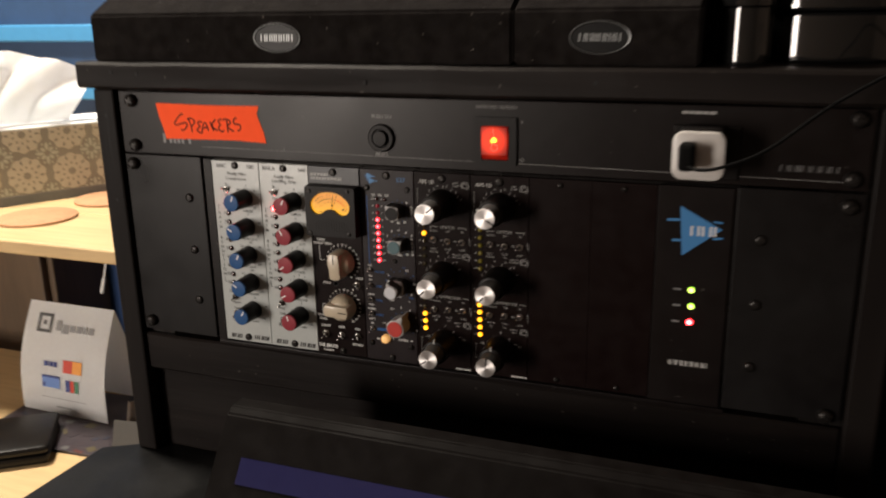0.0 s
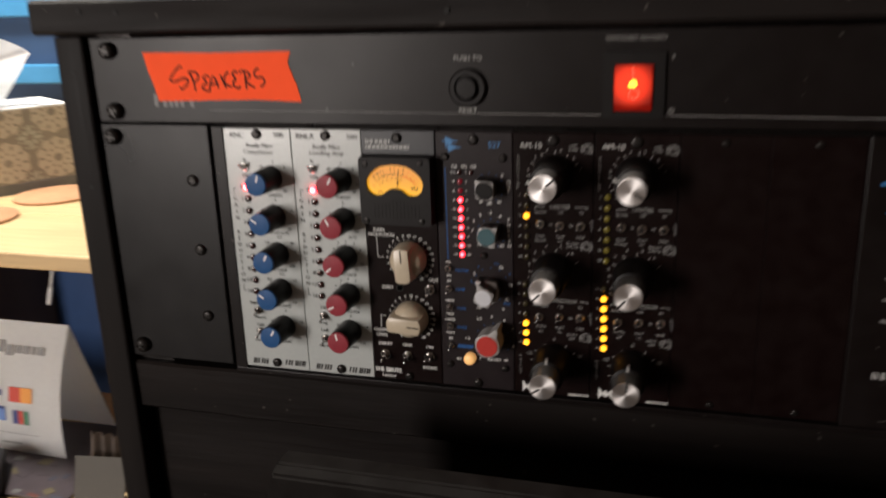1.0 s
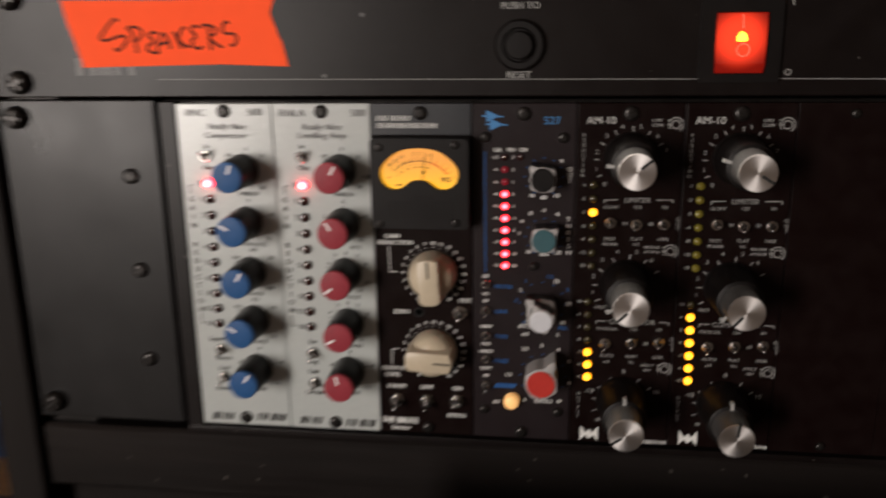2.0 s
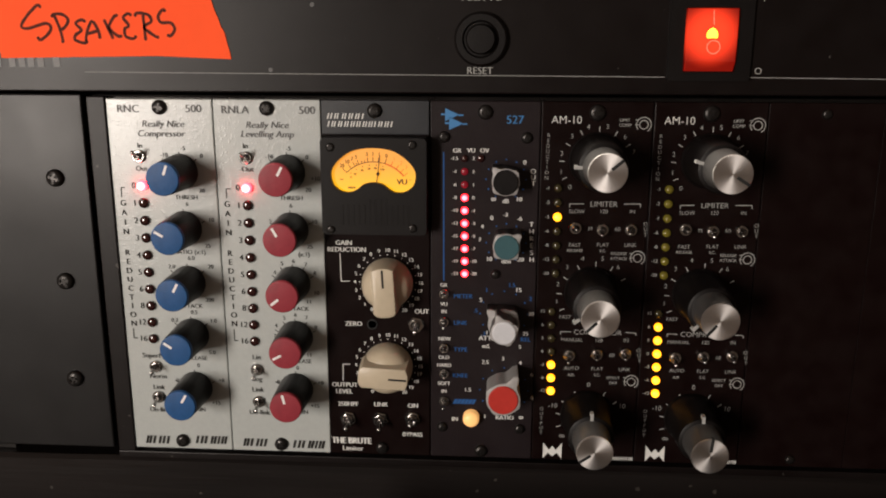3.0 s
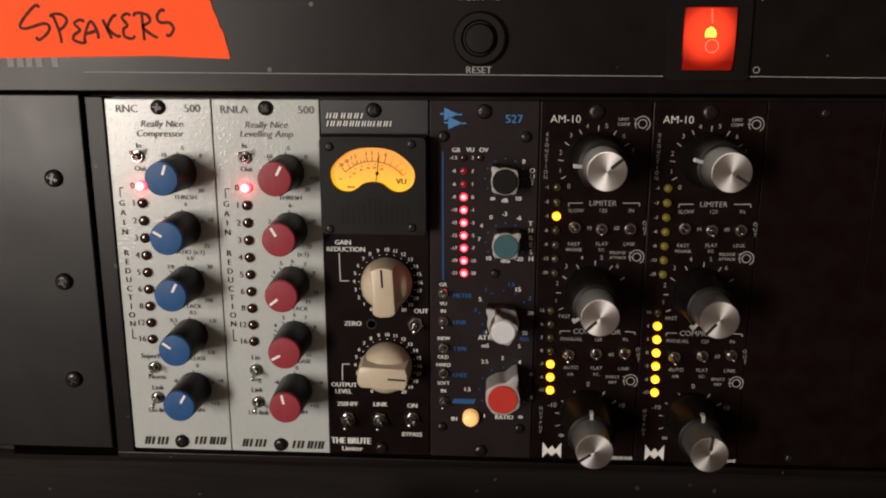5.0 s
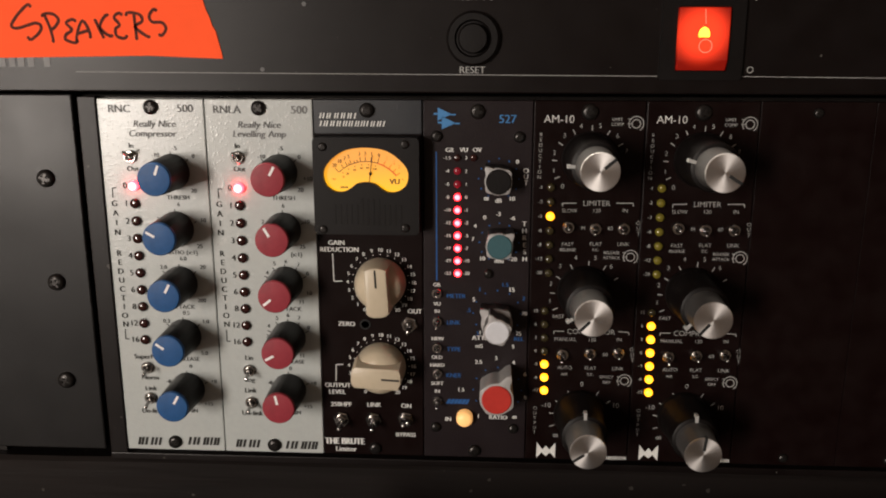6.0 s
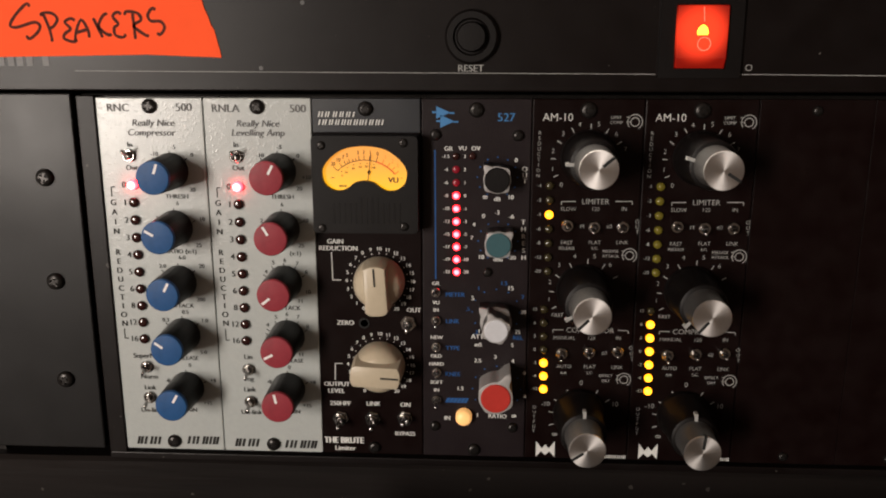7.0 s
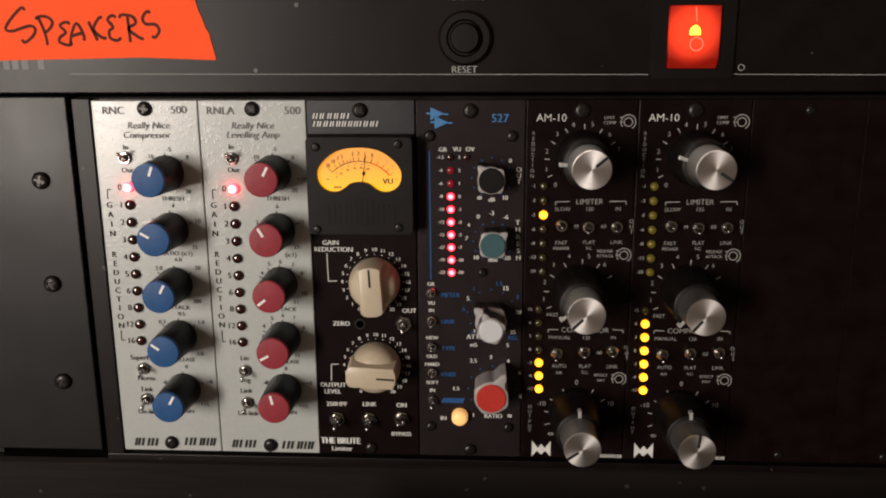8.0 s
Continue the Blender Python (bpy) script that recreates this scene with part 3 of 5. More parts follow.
def bar_knob(parent, x, z, angle):
    """Round ivory skirt with a raised finger bar and a black line."""
    body = part("knob", shared("bar_skirt", lambda: lathe([(9.2, 0.5), (9.2, 2.0), (9.05, 3.6), (8.6, 6.0), (7.4, 8.2), (4.9, 9.8), (2.2, 10.5), (0, 10.6)], 48)), KNOB_IVORY, parent, at=panel_at(x, z), smooth=60)
    def grip():
        ends = [-1.0, -0.75, -0.4, 0.0, 0.4, 0.75, 1.0]
        outline = [(4.3 * u, 9.1 - 1.1 * u * u) for u in ends] + [(-4.3 * u, -9.8 + 1.5 * u ** 4) for u in ends]
        bm = plate(outline, 3.0, 13.5, 0.6)
        for v in bm.verts:
            u = (-v.co.y / MM - 3.0) / 10.5
            v.co.x *= 1.06 - 0.14 * u
            v.co.z *= 1.0 - 0.05 * u
        return bm
    bar = part("finger_bar", shared("bar_grip", grip), KNOB_IVORY, body, at=panel_at(x, z), turn=(0, angle, 0), smooth=25)
    part("pointer", shared("bar_line", lambda: plate([(-0.35, 1.6), (0.35, 1.6), (0.35, 8.0), (-0.35, 8.0)], 13.3, 13.62)), INK_BLACK, body, at=panel_at(x, z), turn=(0, angle, 0))
    return body


def smooth_loop(points, n=4):
    out, m = [], len(points)
    for i in range(m):
        p0, p1, p2, p3 = (Vector(points[(i + k - 1) % m]) for k in range(4))
        for k in range(n):
            u = k / n
            out.append(tuple(0.5 * ((2 * p1) + (p2 - p0) * u + (2 * p0 - 5 * p1 + 4 * p2 - p3) * u * u + (3 * p1 - p0 - 3 * p2 + p3) * u ** 3)))
    return out


def holed_plate(outer, inner, h0, h1):
    """A plate with one opening; outlines in mm."""
    bm = bmesh.new()
    loops = []
    for pts in (outer, inner):
        vs = [bm.verts.new((x * MM, -h1 * MM, z * MM)) for x, z in pts]
        loops += [bm.edges.new((a, b)) for a, b in zip(vs, vs[1:] + vs[:1])]
    bmesh.ops.triangle_fill(bm, use_beauty=True, edges=loops)
    out = bmesh.ops.extrude_face_region(bm, geom=bm.faces[:])
    for v in out["geom"]:
        if isinstance(v, bmesh.types.BMVert):
            v.co.y = -h0 * MM
    bmesh.ops.recalc_face_normals(bm, faces=bm.faces[:])
    return bm


def rounded_rect(x0, x1, z0, z1, r, n=5):
    pts = []
    for cx, cz, a0 in ((x1 - r, z1 - r, 0), (x1 - r, z0 + r, 90), (x0 + r, z0 + r, 180), (x0 + r, z1 - r, 270)):
        for k in range(n + 1):
            a = radians(a0 + 90 * k / n)
            pts.append((cx + r * math.sin(a), cz + r * math.cos(a)))
    return pts


# ---- the rack cabinet and desk ----
DESK_Z = 0.845
desk = thing("desk", (0.4, 0.2, 0), "black laminate desk that carries the equipment rack", "desk")
part("tabletop", plate([(-130, -220), (1200, -220), (1200, 500), (-88, 500), (-88, 20), (-94, 4), (-122, -12)], 0, 30, 2.0), DESK_BLACK, desk, at=(0, 0, DESK_Z - 0.03), turn=(-90, 0, 0))
for x, y in ((-0.06, -0.18), (-0.06, 0.46), (1.16, -0.18), (1.16, 0.46)):
    part("leg", box(x - 0.025, x + 0.025, y - 0.025, y + 0.025, 0, DESK_Z - 0.03, 0.003), DESK_BLACK, desk)

rack = thing("rack_cabinet", (0.17, 0.17, DESK_Z), "black stained plywood equipment rack cabinet on a desk", "rack cabinet")
part("side_board", box(-0.093, -0.0755, -0.003, 0.36, DESK_Z, 1.131, 0.0015), BLACK_WOOD_UP, rack)
part("side_board", box(0.4155, 0.433, -0.003, 0.36, DESK_Z, 1.131, 0.0015), BLACK_WOOD_UP, rack)
part("top_board", cut_board(-0.105, 0.445, -0.006, 0.37, 1.131, 1.1495, 0.002, 24), BLACK_WOOD, rack)
part("cross_rail", cut_board(-0.0755, 0.4155, 0.001, 0.3, 0.915, 0.945, 0.0015, 20), BLACK_WOOD, rack)
part("lower_panel", box(-0.0735, 0.4155, 0.010, 0.026, DESK_Z, 0.9145, 0.001), BLACK_WOOD, rack)
part("back_board", box(-0.0755, 0.4155, 0.345, 0.36, DESK_Z, 1.131), BLACK_WOOD, rack)
part("rack_rail", box(-0.0755, -0.052, 0.006, 0.03, 0.945, 1.131), DARK_STEEL, rack)
part("rack_rail", box(0.392, 0.4155, 0.006, 0.03, 0.945, 1.131), DARK_STEEL, rack)
for x, z in ((-84, 1112), (-83, 1050)):
    part("nail_hole", lathe([(1.2, 0), (1.2, 0.15), (0, 0.15)], 12), HOLE_BLACK, rack, at=panel_at(x, z, 3.0))
for x, z in ((-72, 1143), (-50, 1142), (124, 1139), (268, 1141)):
    part("nail_hole", lathe([(1.3, 0), (1.3, 0.2), (0, 0.2)], 12), HOLE_BLACK, rack, at=panel_at(x, z, 6.5))

# ---- power distributor ----
psu = thing("power_distribution_panel", (0.17, 0, 1.087), "black rack-mounted power distributor with lit red switch", "power distributor")
part("faceplate", box(-0.0735, 0.4135, 0.0, 0.003, 1.0856, 1.1295, 0.0006), RACK_BLACK, psu)
part("chassis_box", box(-0.055, 0.395, 0.003, 0.22, 1.0875, 1.1285), DARK_STEEL, psu)
for k, (x, z) in enumerate(((-62.0, 1123.0), (-62.3, 1091.5), (405.5, 1124), (405.5, 1092))):
    screw(psu, x, z, 4.6, 4.2, turn=25 + 40 * k, name="mounting_bolt")
part("reset_button", lathe([(9.0, 0), (9.0, 1.6), (8.2, 2.4), (6.2, 2.4), (5.6, 1.4), (5.0, 1.4), (5.0, 3.4), (4.5, 4.2), (0, 4.3)], 40), KNOB_BLACK, psu, at=panel_at(131.4, 1103.8), smooth=35)
SX, SZ = 207.1, 1104.9
SWITCH_GLOW = glowing("lit_red_switch_lens", (0.22, 0.012, 0.006), (1.0, 0.050, 0.014), 1.25, (0.9, 0.006, 0.003), 0.10, 11.8, centre=(SX - 0.8, SZ + 0.6), rough=0.25)
bezel = part("switch_bezel", holed_plate(rounded_rect(SX - 13.5, SX + 13.5, SZ - 14.5, SZ + 14.5, 1.0), rounded_rect(SX - 8.5, SX + 8.5, SZ - 11.6, SZ + 9.2, 0.6), 0, 1.8), KNOB_BLACK, psu)
def rocker_shape():
    """A lens pressed in at its foot: a broad flat face above, a narrow face turned down below."""
    bm = bmesh.new()
    prof = [(8.9, 0.4), (8.9, 3.0), (8.5, 3.5), (-8.0, 3.3), (-8.7, 2.8), (-11.3, 0.9), (-11.3, 0.4)]
    rows = [[bm.verts.new(((SX + x) * MM, -h * MM, (SZ + z) * MM)) for z, h in prof] for x in (-8.2, -7.8, 7.8, 8.2)]
    for r, q in zip(rows, rows[1:]):
        for k in range(len(prof) - 1):
            bm.faces.new((r[k], r[k + 1], q[k + 1], q[k]))
    for row in (rows[0], rows[-1]):
        for v in row[1:6]:
            v.co.y += 0.0004
        bm.faces.new(row)
    bmesh.ops.recalc_face_normals(bm, faces=bm.faces[:])
    return bm


rocker = part("rocker", rocker_shape(), SWITCH_GLOW, bezel, "translucent red lens glowing from within")
flame = [(-1.8, -1.5), (1.8, -1.5), (2.0, -0.4), (1.6, 0.8), (0.9, 1.5), (0.1, 1.9), (-0.7, 1.6), (-1.6, 0.8), (-2.0, -0.4)]
part("bulb", plate([(207.0 + x * 0.9, 1105.8 + z * 0.95) for x, z in flame], 3.0, 3.7), SWITCH_BULB, bezel, "small amber glow lamp")
marks = Print(0, 4.2)
marks.arc(207.5, 1101.5, 2.1, 0, 360, 0.3)
marks.line(206.8, 1113.2, 207.2, 1108.6, 0.3)
marks.put("switch_marks", SWITCH_MARK, bezel)
p = Print()
p.text("PUSH TO", 131.6, 1117.4, 2.3, bold=0.03)
p.text("RESET", 131.2, 1093.5, 2.3, bold=0.03)
p.text("O", 223.7, 1093.8, 2.2)
p.line(223.6, 1117.8, 223.8, 1116.0, 0.35)
p.line(-6.1, 1092.4, 193.1, 1091.6, 0.2)
p.line(220.9, 1091.6, 409.0, 1090.2, 0.2)
p.text("SWITCHED OUTLETS", 207.6, 1125.3, 1.9)
p.blocks([3.2, 2.6, 3.6, 3.0, 3.8], 324.8, 1125.3, 1.5, 0.0, 0.5)
p.put("legend", INK_DIM, psu)
p = Print()
p.strokes([4.2, 3.2, 1.4, 4.0, 4.0, 4.0, 4.0], 383.5, 1096.6, 3.4, 0.1, 0.7, 0.34)
p.put("model_mark", INK_GREY, psu)
p = Print()
p.strokes([7.5, 5.5, 8.0], -26.5, 1097.3, 6.6, 0.0, 1.2, 0.7)
p.put("maker_mark", INK_PALE, psu, "worn grey maker's mark")
for x, z in ((59.4, 1093.4), (74.5, 1115.0)):
    part("scuff", lathe([(0, 0), (0.75, 0), (0.75, 0.1), (0.45, 0.12)], 14), INK_GREY, psu, at=panel_at(x, z, 0.1))
outlet = part("outlet", box(0.312, 0.348, -0.0015, 0.0, 1.0885, 1.1185, 0.0006), KNOB_BLACK, psu)

# ---- tape with handwriting ----
tape = thing("tape_label", (0.0, 0, 1.098), "strip of bright orange tape with handwritten black lettering", "tape label")
edge = [(-41.5, 1121.8), (0.0, 1121.2), (42.0, 1121.6), (40.1, 1116.4), (40.9, 1113.4), (42.1, 1110.6), (42.9, 1107.8), (44.0, 1106.0), (44.9, 1101.9), (45.6, 1099.0), (45.9, 1096.9), (20.0, 1097.9), (-35.5, 1097.0), (-35.5, 1098.4), (-37.5, 1106.0), (-39.8, 1113.0)]
part("strip", plate(edge, 0.1, 0.35), TAPE, tape)


def stroke(prints, points, width):
    """One pen stroke: a ribbon along a smooth line with round ends."""
    pts = smooth_loop(points, 5)[: 5 * (len(points) - 1) + 1]
    pr = Print(0, 0.42)
    sides = []
    for i, (x, z) in enumerate(pts):
        (xa, za), (xb, zb) = pts[max(i - 1, 0)], pts[min(i + 1, len(pts) - 1)]
        d = math.hypot(xb - xa, zb - za) or 1
        w = width / 2 * (0.9 + 0.2 * noise.noise(Vector((x * 0.6, z * 0.6, 0))))
        sides.append(((x - (zb - za) / d * w, z + (xb - xa) / d * w), (x + (zb - za) / d * w, z - (xb - xa) / d * w)))
    for (a, b), (c, e) in zip(sides, sides[1:]):
        pr.poly([a, b, e, c])
    pr.height = 0.44
    for x, z in (pts[0], pts[-1]):
        pr.disc(x, z, width / 2, 10)
    prints.append(pr)


letters = []
stroke(letters, [(-19.7, 1114.3), (-23.0, 1112.8), (-26.9, 1108.1), (-24.8, 1107.0), (-18.3, 1108.7), (-16.5, 1107.2), (-18.4, 1104.6), (-21.4, 1103.8)], 1.15)
stroke(letters, [(-15.1, 1111.5), (-13.4, 1106.9), (-12.8, 1102.7)], 1.15)
stroke(letters, [(-15.7, 1111.2), (-12.1, 1111.7), (-10.2, 1109.5), (-13.2, 1106.7)], 1.15)
stroke(letters, [(-4.5, 1109.5), (-7.7, 1108.8), (-5.9, 1106.5), (-8.1, 1104.8), (-8.2, 1103.1), (-4.3, 1102.6)], 1.15)
stroke(letters, [(-4.5, 1103.1), (-1.9, 1109.5), (0.4, 1104.1)], 1.15)
stroke(letters, [(-3.9, 1105.2), (-0.4, 1106.2)], 1.15)
stroke(letters, [(2.6, 1109.6), (4.9, 1104.1)], 1.15)
stroke(letters, [(6.9, 1111.4), (4.0, 1107.3), (7.9, 1104.5)], 1.15)
stroke(letters, [(11.8, 1111.6), (9.2, 1110.7), (10.9, 1108.1), (9.4, 1106.8), (9.8, 1104.3), (13.0, 1104.3)], 1.15)
stroke(letters, [(13.5, 1111.5), (17.7, 1111.7), (18.9, 1109.4), (16.2, 1107.4), (20.8, 1104.2)], 1.15)
stroke(letters, [(16.2, 1111.1), (16.5, 1103.6)], 1.15)
stroke(letters, [(23.8, 1113.0), (21.5, 1111.3), (22.3, 1109.1), (25.7, 1108.9), (26.9, 1106.7), (24.6, 1104.8)], 1.15)
words = Print()
for pr in letters:
    n = len(words.verts)
    words.verts += pr.verts
    words.faces += [tuple(n + i for i in f) for f in pr.faces]
words.put("handwriting", MARKER, tape, "black felt-pen lettering")

# ---- chassis of the modules ----
chassis = thing("module_rack_chassis", (0.15, 0, 0.948), "black rack chassis holding narrow audio modules", "rack chassis")
ears = [part("ear_panel", box(-0.0735, -0.0086, 0.0, 0.003, 0.9495, 1.0848, 0.0006), EAR_BLACK, chassis),
        part("ear_panel", box(0.3485, 0.4135, 0.0, 0.003, 0.9495, 1.0845, 0.0006), EAR_BLACK, chassis)]
part("case", box(-0.0075, 0.350, 0.0045, 0.24, 0.9475, 1.0845, 0.001), DARK_STEEL, chassis)
part("case_edge", box(-0.0072, -0.0005, 0.0005, 0.0045, 0.9480, 1.0840, 0.0004), RACK_BLACK, chassis)
part("case_lip", box(-0.0072, 0.350, 0.0002, 0.0045, 0.9455, 0.9482, 0.0004), RACK_BLACK, chassis)
for k, (x, z) in enumerate(((-66.0, 1078), (-66.0, 957), (405.5, 1077), (405.5, 953.5))):
    screw(ears[k // 2], x, z, 4.6, 4.2, turn=10 + 35 * k, name="mounting_bolt")
for k, (x, z) in enumerate(((-20.8, 1055), (-21, 1016.5), (-21.2, 978), (362.5, 1055), (362.5, 1016.5), (362.5, 978))):
    screw(ears[k // 3], x, z, 3.2, 1.8, turn=15 + 50 * k)

Z0, Z1 = 0.95, 1.0833
W = 38.1


def module(name, k, ink, label, wide=1.0):
    root = thing(name, ((k + wide / 2) * W * MM, 0, Z0), label, "audio module", "modules in the rack")
    part("faceplate", box(k * W * MM + 0.00015, (k + wide) * W * MM - 0.00015, 0, 0.0028, Z0, Z1, 0.00035), ink, root)
    return root




# ---- first silver module: five blue knobs ----
def silver_module(k, label, cap, data):
    root = module("compressor_module", k, SILVER_PANEL, label)
    for x, z in data["screws"]:
        screw(root, x, z, 2.6, 1.6, turn=30 * k + 10)
    (x0, z0), (x1, z1) = data["leds"]
    for i in range(10):
        u = i / 9
        x, z = x0 + (x1 - x0) * u, z0 + (z1 - z0) * u
        led(root, x, z, 1.85, LED_RED_BRIGHT if i == 0 else LED_RED_OFF, 2.4 if i == 0 else 1.4)
    p = Print()
    (sx0, sz0), (sx1, sz1) = data["leds"]
    for i, t in enumerate("0 1 2 3 4 5 6 8 12 16".split()):
        u = i / 9
        p.text(t, sx0 + (sx1 - sx0) * u - (3.9 if len(t) == 2 else 3.3), sz0 + (sz1 - sz0) * u, 2.15, bold=0.05)
    for word, x0, z0, x1, z1 in data["stacks"]:
        p.stack(word, x0, z0, x1, z1, 2.1, bold=0.06)
    for pts in data["brackets"]:
        p.path(pts, 0.35)
    for (x, z), angle, ticks in data["knobs"]:
        capped_knob(root, x, z, angle, cap)
        p.dial(x, z - 1.6, 7.4, 8.8, ticks, 0.32)
    for (x, z), down, side in data["toggles"]:
        toggle(root, x, z, 2.3, 5.2, down, side, hexed=False)
    for t, x, z, size in data["texts"]:
        p.text(t, x, z, size * 1.06, bold=0.055)
    p.put("legend", INK_BLACK, root)
    q = Print()
    for t, x, z, size, slant in data["titles"]:
        q.text(t, x, z, size, slant=slant, bold=0.055)
    q.put("title", INK_GREY, root, "worn grey lettering")
    q = Print()
    for widths, x, z in data["marks"]:
        q.strokes(widths, x, z, 3.2, 0.25, 0.5, 0.62)
    q.put("maker_mark", INK_BLACK, root)
    return root


silver_module(0, "silver textured compressor module with five blue knobs", KNOB_BLUE, dict(
    screws=[(19.3, 1080.4), (18.8, 953.5)],
    leds=[(11.1, 1052.7), (10.5, 994.7)],
    stacks=[("GAIN", 3.4, 1046.2, 3.6, 1035.6), ("REDUCTION", 3.4, 1027.8, 3.5, 1000.6)],
    brackets=[[(4.5, 1051.8), (3.1, 1051.8), (3.0, 1048.3)], [(3.1, 998.6), (3.0, 994.8), (4.5, 994.8)]],
    knobs=[((25.1, 1057.7), 20, (-45, 0, 45)), ((25.2, 1037.1), -60, (0, 60)), ((25.2, 1016.7), 28, (-45, 0, 45)), ((25.2, 996.5), -55, (-45, 0, 45)), ((25.2, 975.4), 30, (-60, 0, 60))],
    toggles=[((10.7, 1063.2), -24, -6), ((10.5, 983.7), 2, 10), ((10.7, 971.4), 16, 6)],
    texts=[("In", 11.2, 1067.0, 1.7), ("Out", 11.2, 1058.8, 1.7), ("-10", 19.7, 1063.7, 1.4), ("-5", 26.7, 1066.2, 1.4), ("0", 33.2, 1063.5, 1.4), ("20", 32.6, 1051.1, 1.4), ("THRESH", 26.8, 1048.6, 1.5)] + [
           ("2", 18.9, 1040.6, 1.4), ("6", 26.8, 1046.1, 1.4), ("10", 35.3, 1040.4, 1.4), ("25", 33.5, 1030.8, 1.4), ("RATIO (x:1)", 26.7, 1028.4, 1.5)] + [
           ("2.0", 19.5, 1022.8, 1.4), ("6.0", 27.0, 1026.1, 1.4), ("20", 34.0, 1023.0, 1.4), ("200", 32.9, 1010.3, 1.4), ("ATTACK", 25.6, 1007.8, 1.5)] + [
           ("0.3", 19.1, 1002.2, 1.4), ("0.5", 26.7, 1005.4, 1.4), ("1.0", 33.7, 1002.2, 1.4), ("5.0", 32.5, 989.8, 1.4), ("RELEASE", 26.2, 987.4, 1.5)] + [
           ("-8", 18.1, 978.2, 1.4), ("0", 26.9, 984.5, 1.4), ("+8", 35.3, 978.6, 1.4), ("+15", 32.8, 969.4, 1.4), ("GAIN", 25.7, 966.5, 1.5)] + [
           ("SuperNice", 11.3, 988.0, 1.75), ("Norm", 11.1, 979.7, 1.75), ("Link", 11.0, 975.3, 1.75), ("Un-link", 10.7, 966.1, 1.75)],
    titles=[("RNC", 8.0, 1079.9, 2.7, 0), ("500", 31.4, 1080.1, 2.7, 0), ("Really Nice", 20.3, 1074.7, 2.3, 0.2), ("Compressor", 19.4, 1071.3, 2.3, 0.2)],
    marks=[([2.2, 3.2, 2.6], 8.9, 953.5), ([2.8, 1.9, 2.2, 0.9, 2.2], 30.0, 954.0)]))

silver_module(1, "silver textured levelling module with five red knobs", KNOB_RED, dict(
    screws=[(57.3, 1080.3), (57.2, 953.2)],
    leds=[(49.0, 1052.3), (48.9, 994.6)],
    stacks=[("GAIN", 41.5, 1046.3, 41.4, 1035.9), ("REDUCTION", 41.4, 1028.2, 41.6, 1001.3)],
    brackets=[[(42.9, 1051.8), (41.4, 1051.8), (41.4, 1048.4)], [(41.3, 999.1), (41.3, 994.6), (42.6, 994.7)]],
    knobs=[((63.6, 1057.9), 28, (-45, 0, 45)), ((64.1, 1037.1), -30, (0, 60)), ((64.1, 1017.2), -128, (-60, -30, 0, 30, 60)), ((64.3, 996.4), -118, (-60, -30, 0, 30, 60)), ((63.7, 975.8), -12, (-60, 0, 60))],
    toggles=[((49.1, 1063.0), -24, -6), ((49.2, 983.4), 16, 6), ((49.3, 970.5), 16, 6)],
    texts=[("In", 49.1, 1067.2, 1.7), ("Out", 49.5, 1059.0, 1.7), ("-10", 57.5, 1063.5, 1.4), ("-5", 64.5, 1066.4, 1.4), ("0", 70.9, 1063.4, 1.4), ("+10", 73.7, 1055.8, 1.4), ("20", 71.0, 1051.8, 1.4), ("THRESH", 64.8, 1048.8, 1.5)] + [
           ("2", 56.9, 1040.1, 1.4), ("6", 64.5, 1046.0, 1.4), ("10", 72.8, 1040.3, 1.4), ("25", 70.9, 1031.1, 1.4), ("(x:1)", 68.6, 1028.2, 1.5)] + [
           ("4", 57.6, 1021.2, 1.4), ("5", 60.4, 1024.7, 1.4), ("6", 64.6, 1025.6, 1.4), ("7", 69.1, 1024.4, 1.4), ("8", 72.3, 1021.2, 1.4), ("10", 72.7, 1013.8, 1.4), ("11", 69.8, 1010.3, 1.4), ("ATTACK", 65.2, 1007.6, 1.5)] + [
           ("3", 56.6, 996.9, 1.4), ("4", 57.2, 1000.9, 1.4), ("5", 60.4, 1004.0, 1.4), ("6", 64.5, 1005.2, 1.4), ("7", 68.6, 1004.2, 1.4), ("8", 72.0, 1000.5, 1.4), ("11", 69.2, 989.6, 1.4), ("RELEASE", 65.7, 987.1, 1.5)] + [
           ("-8", 56.7, 978.6, 1.4), ("0", 64.6, 984.4, 1.4), ("+8", 73.1, 978.7, 1.4), ("+15", 70.7, 969.3, 1.4), ("GAIN", 65.2, 966.7, 1.5)] + [
           ("Lin", 49.2, 988.3, 1.75), ("Log", 49.0, 979.6, 1.75), ("Link", 49.1, 975.3, 1.75), ("Un-link", 49.3, 966.1, 1.75)],
    titles=[("RNLA", 46.1, 1079.8, 2.7, 0), ("500", 71.5, 1079.8, 2.7, 0), ("Really Nice", 57.4, 1074.6, 2.3, 0.2), ("Levelling Amp", 57.3, 1071.4, 2.3, 0.2)],
    marks=[([2.2, 3.2, 2.6], 47.0, 953.5), ([2.8, 1.9, 2.2, 0.9, 2.2], 67.8, 953.3)]))

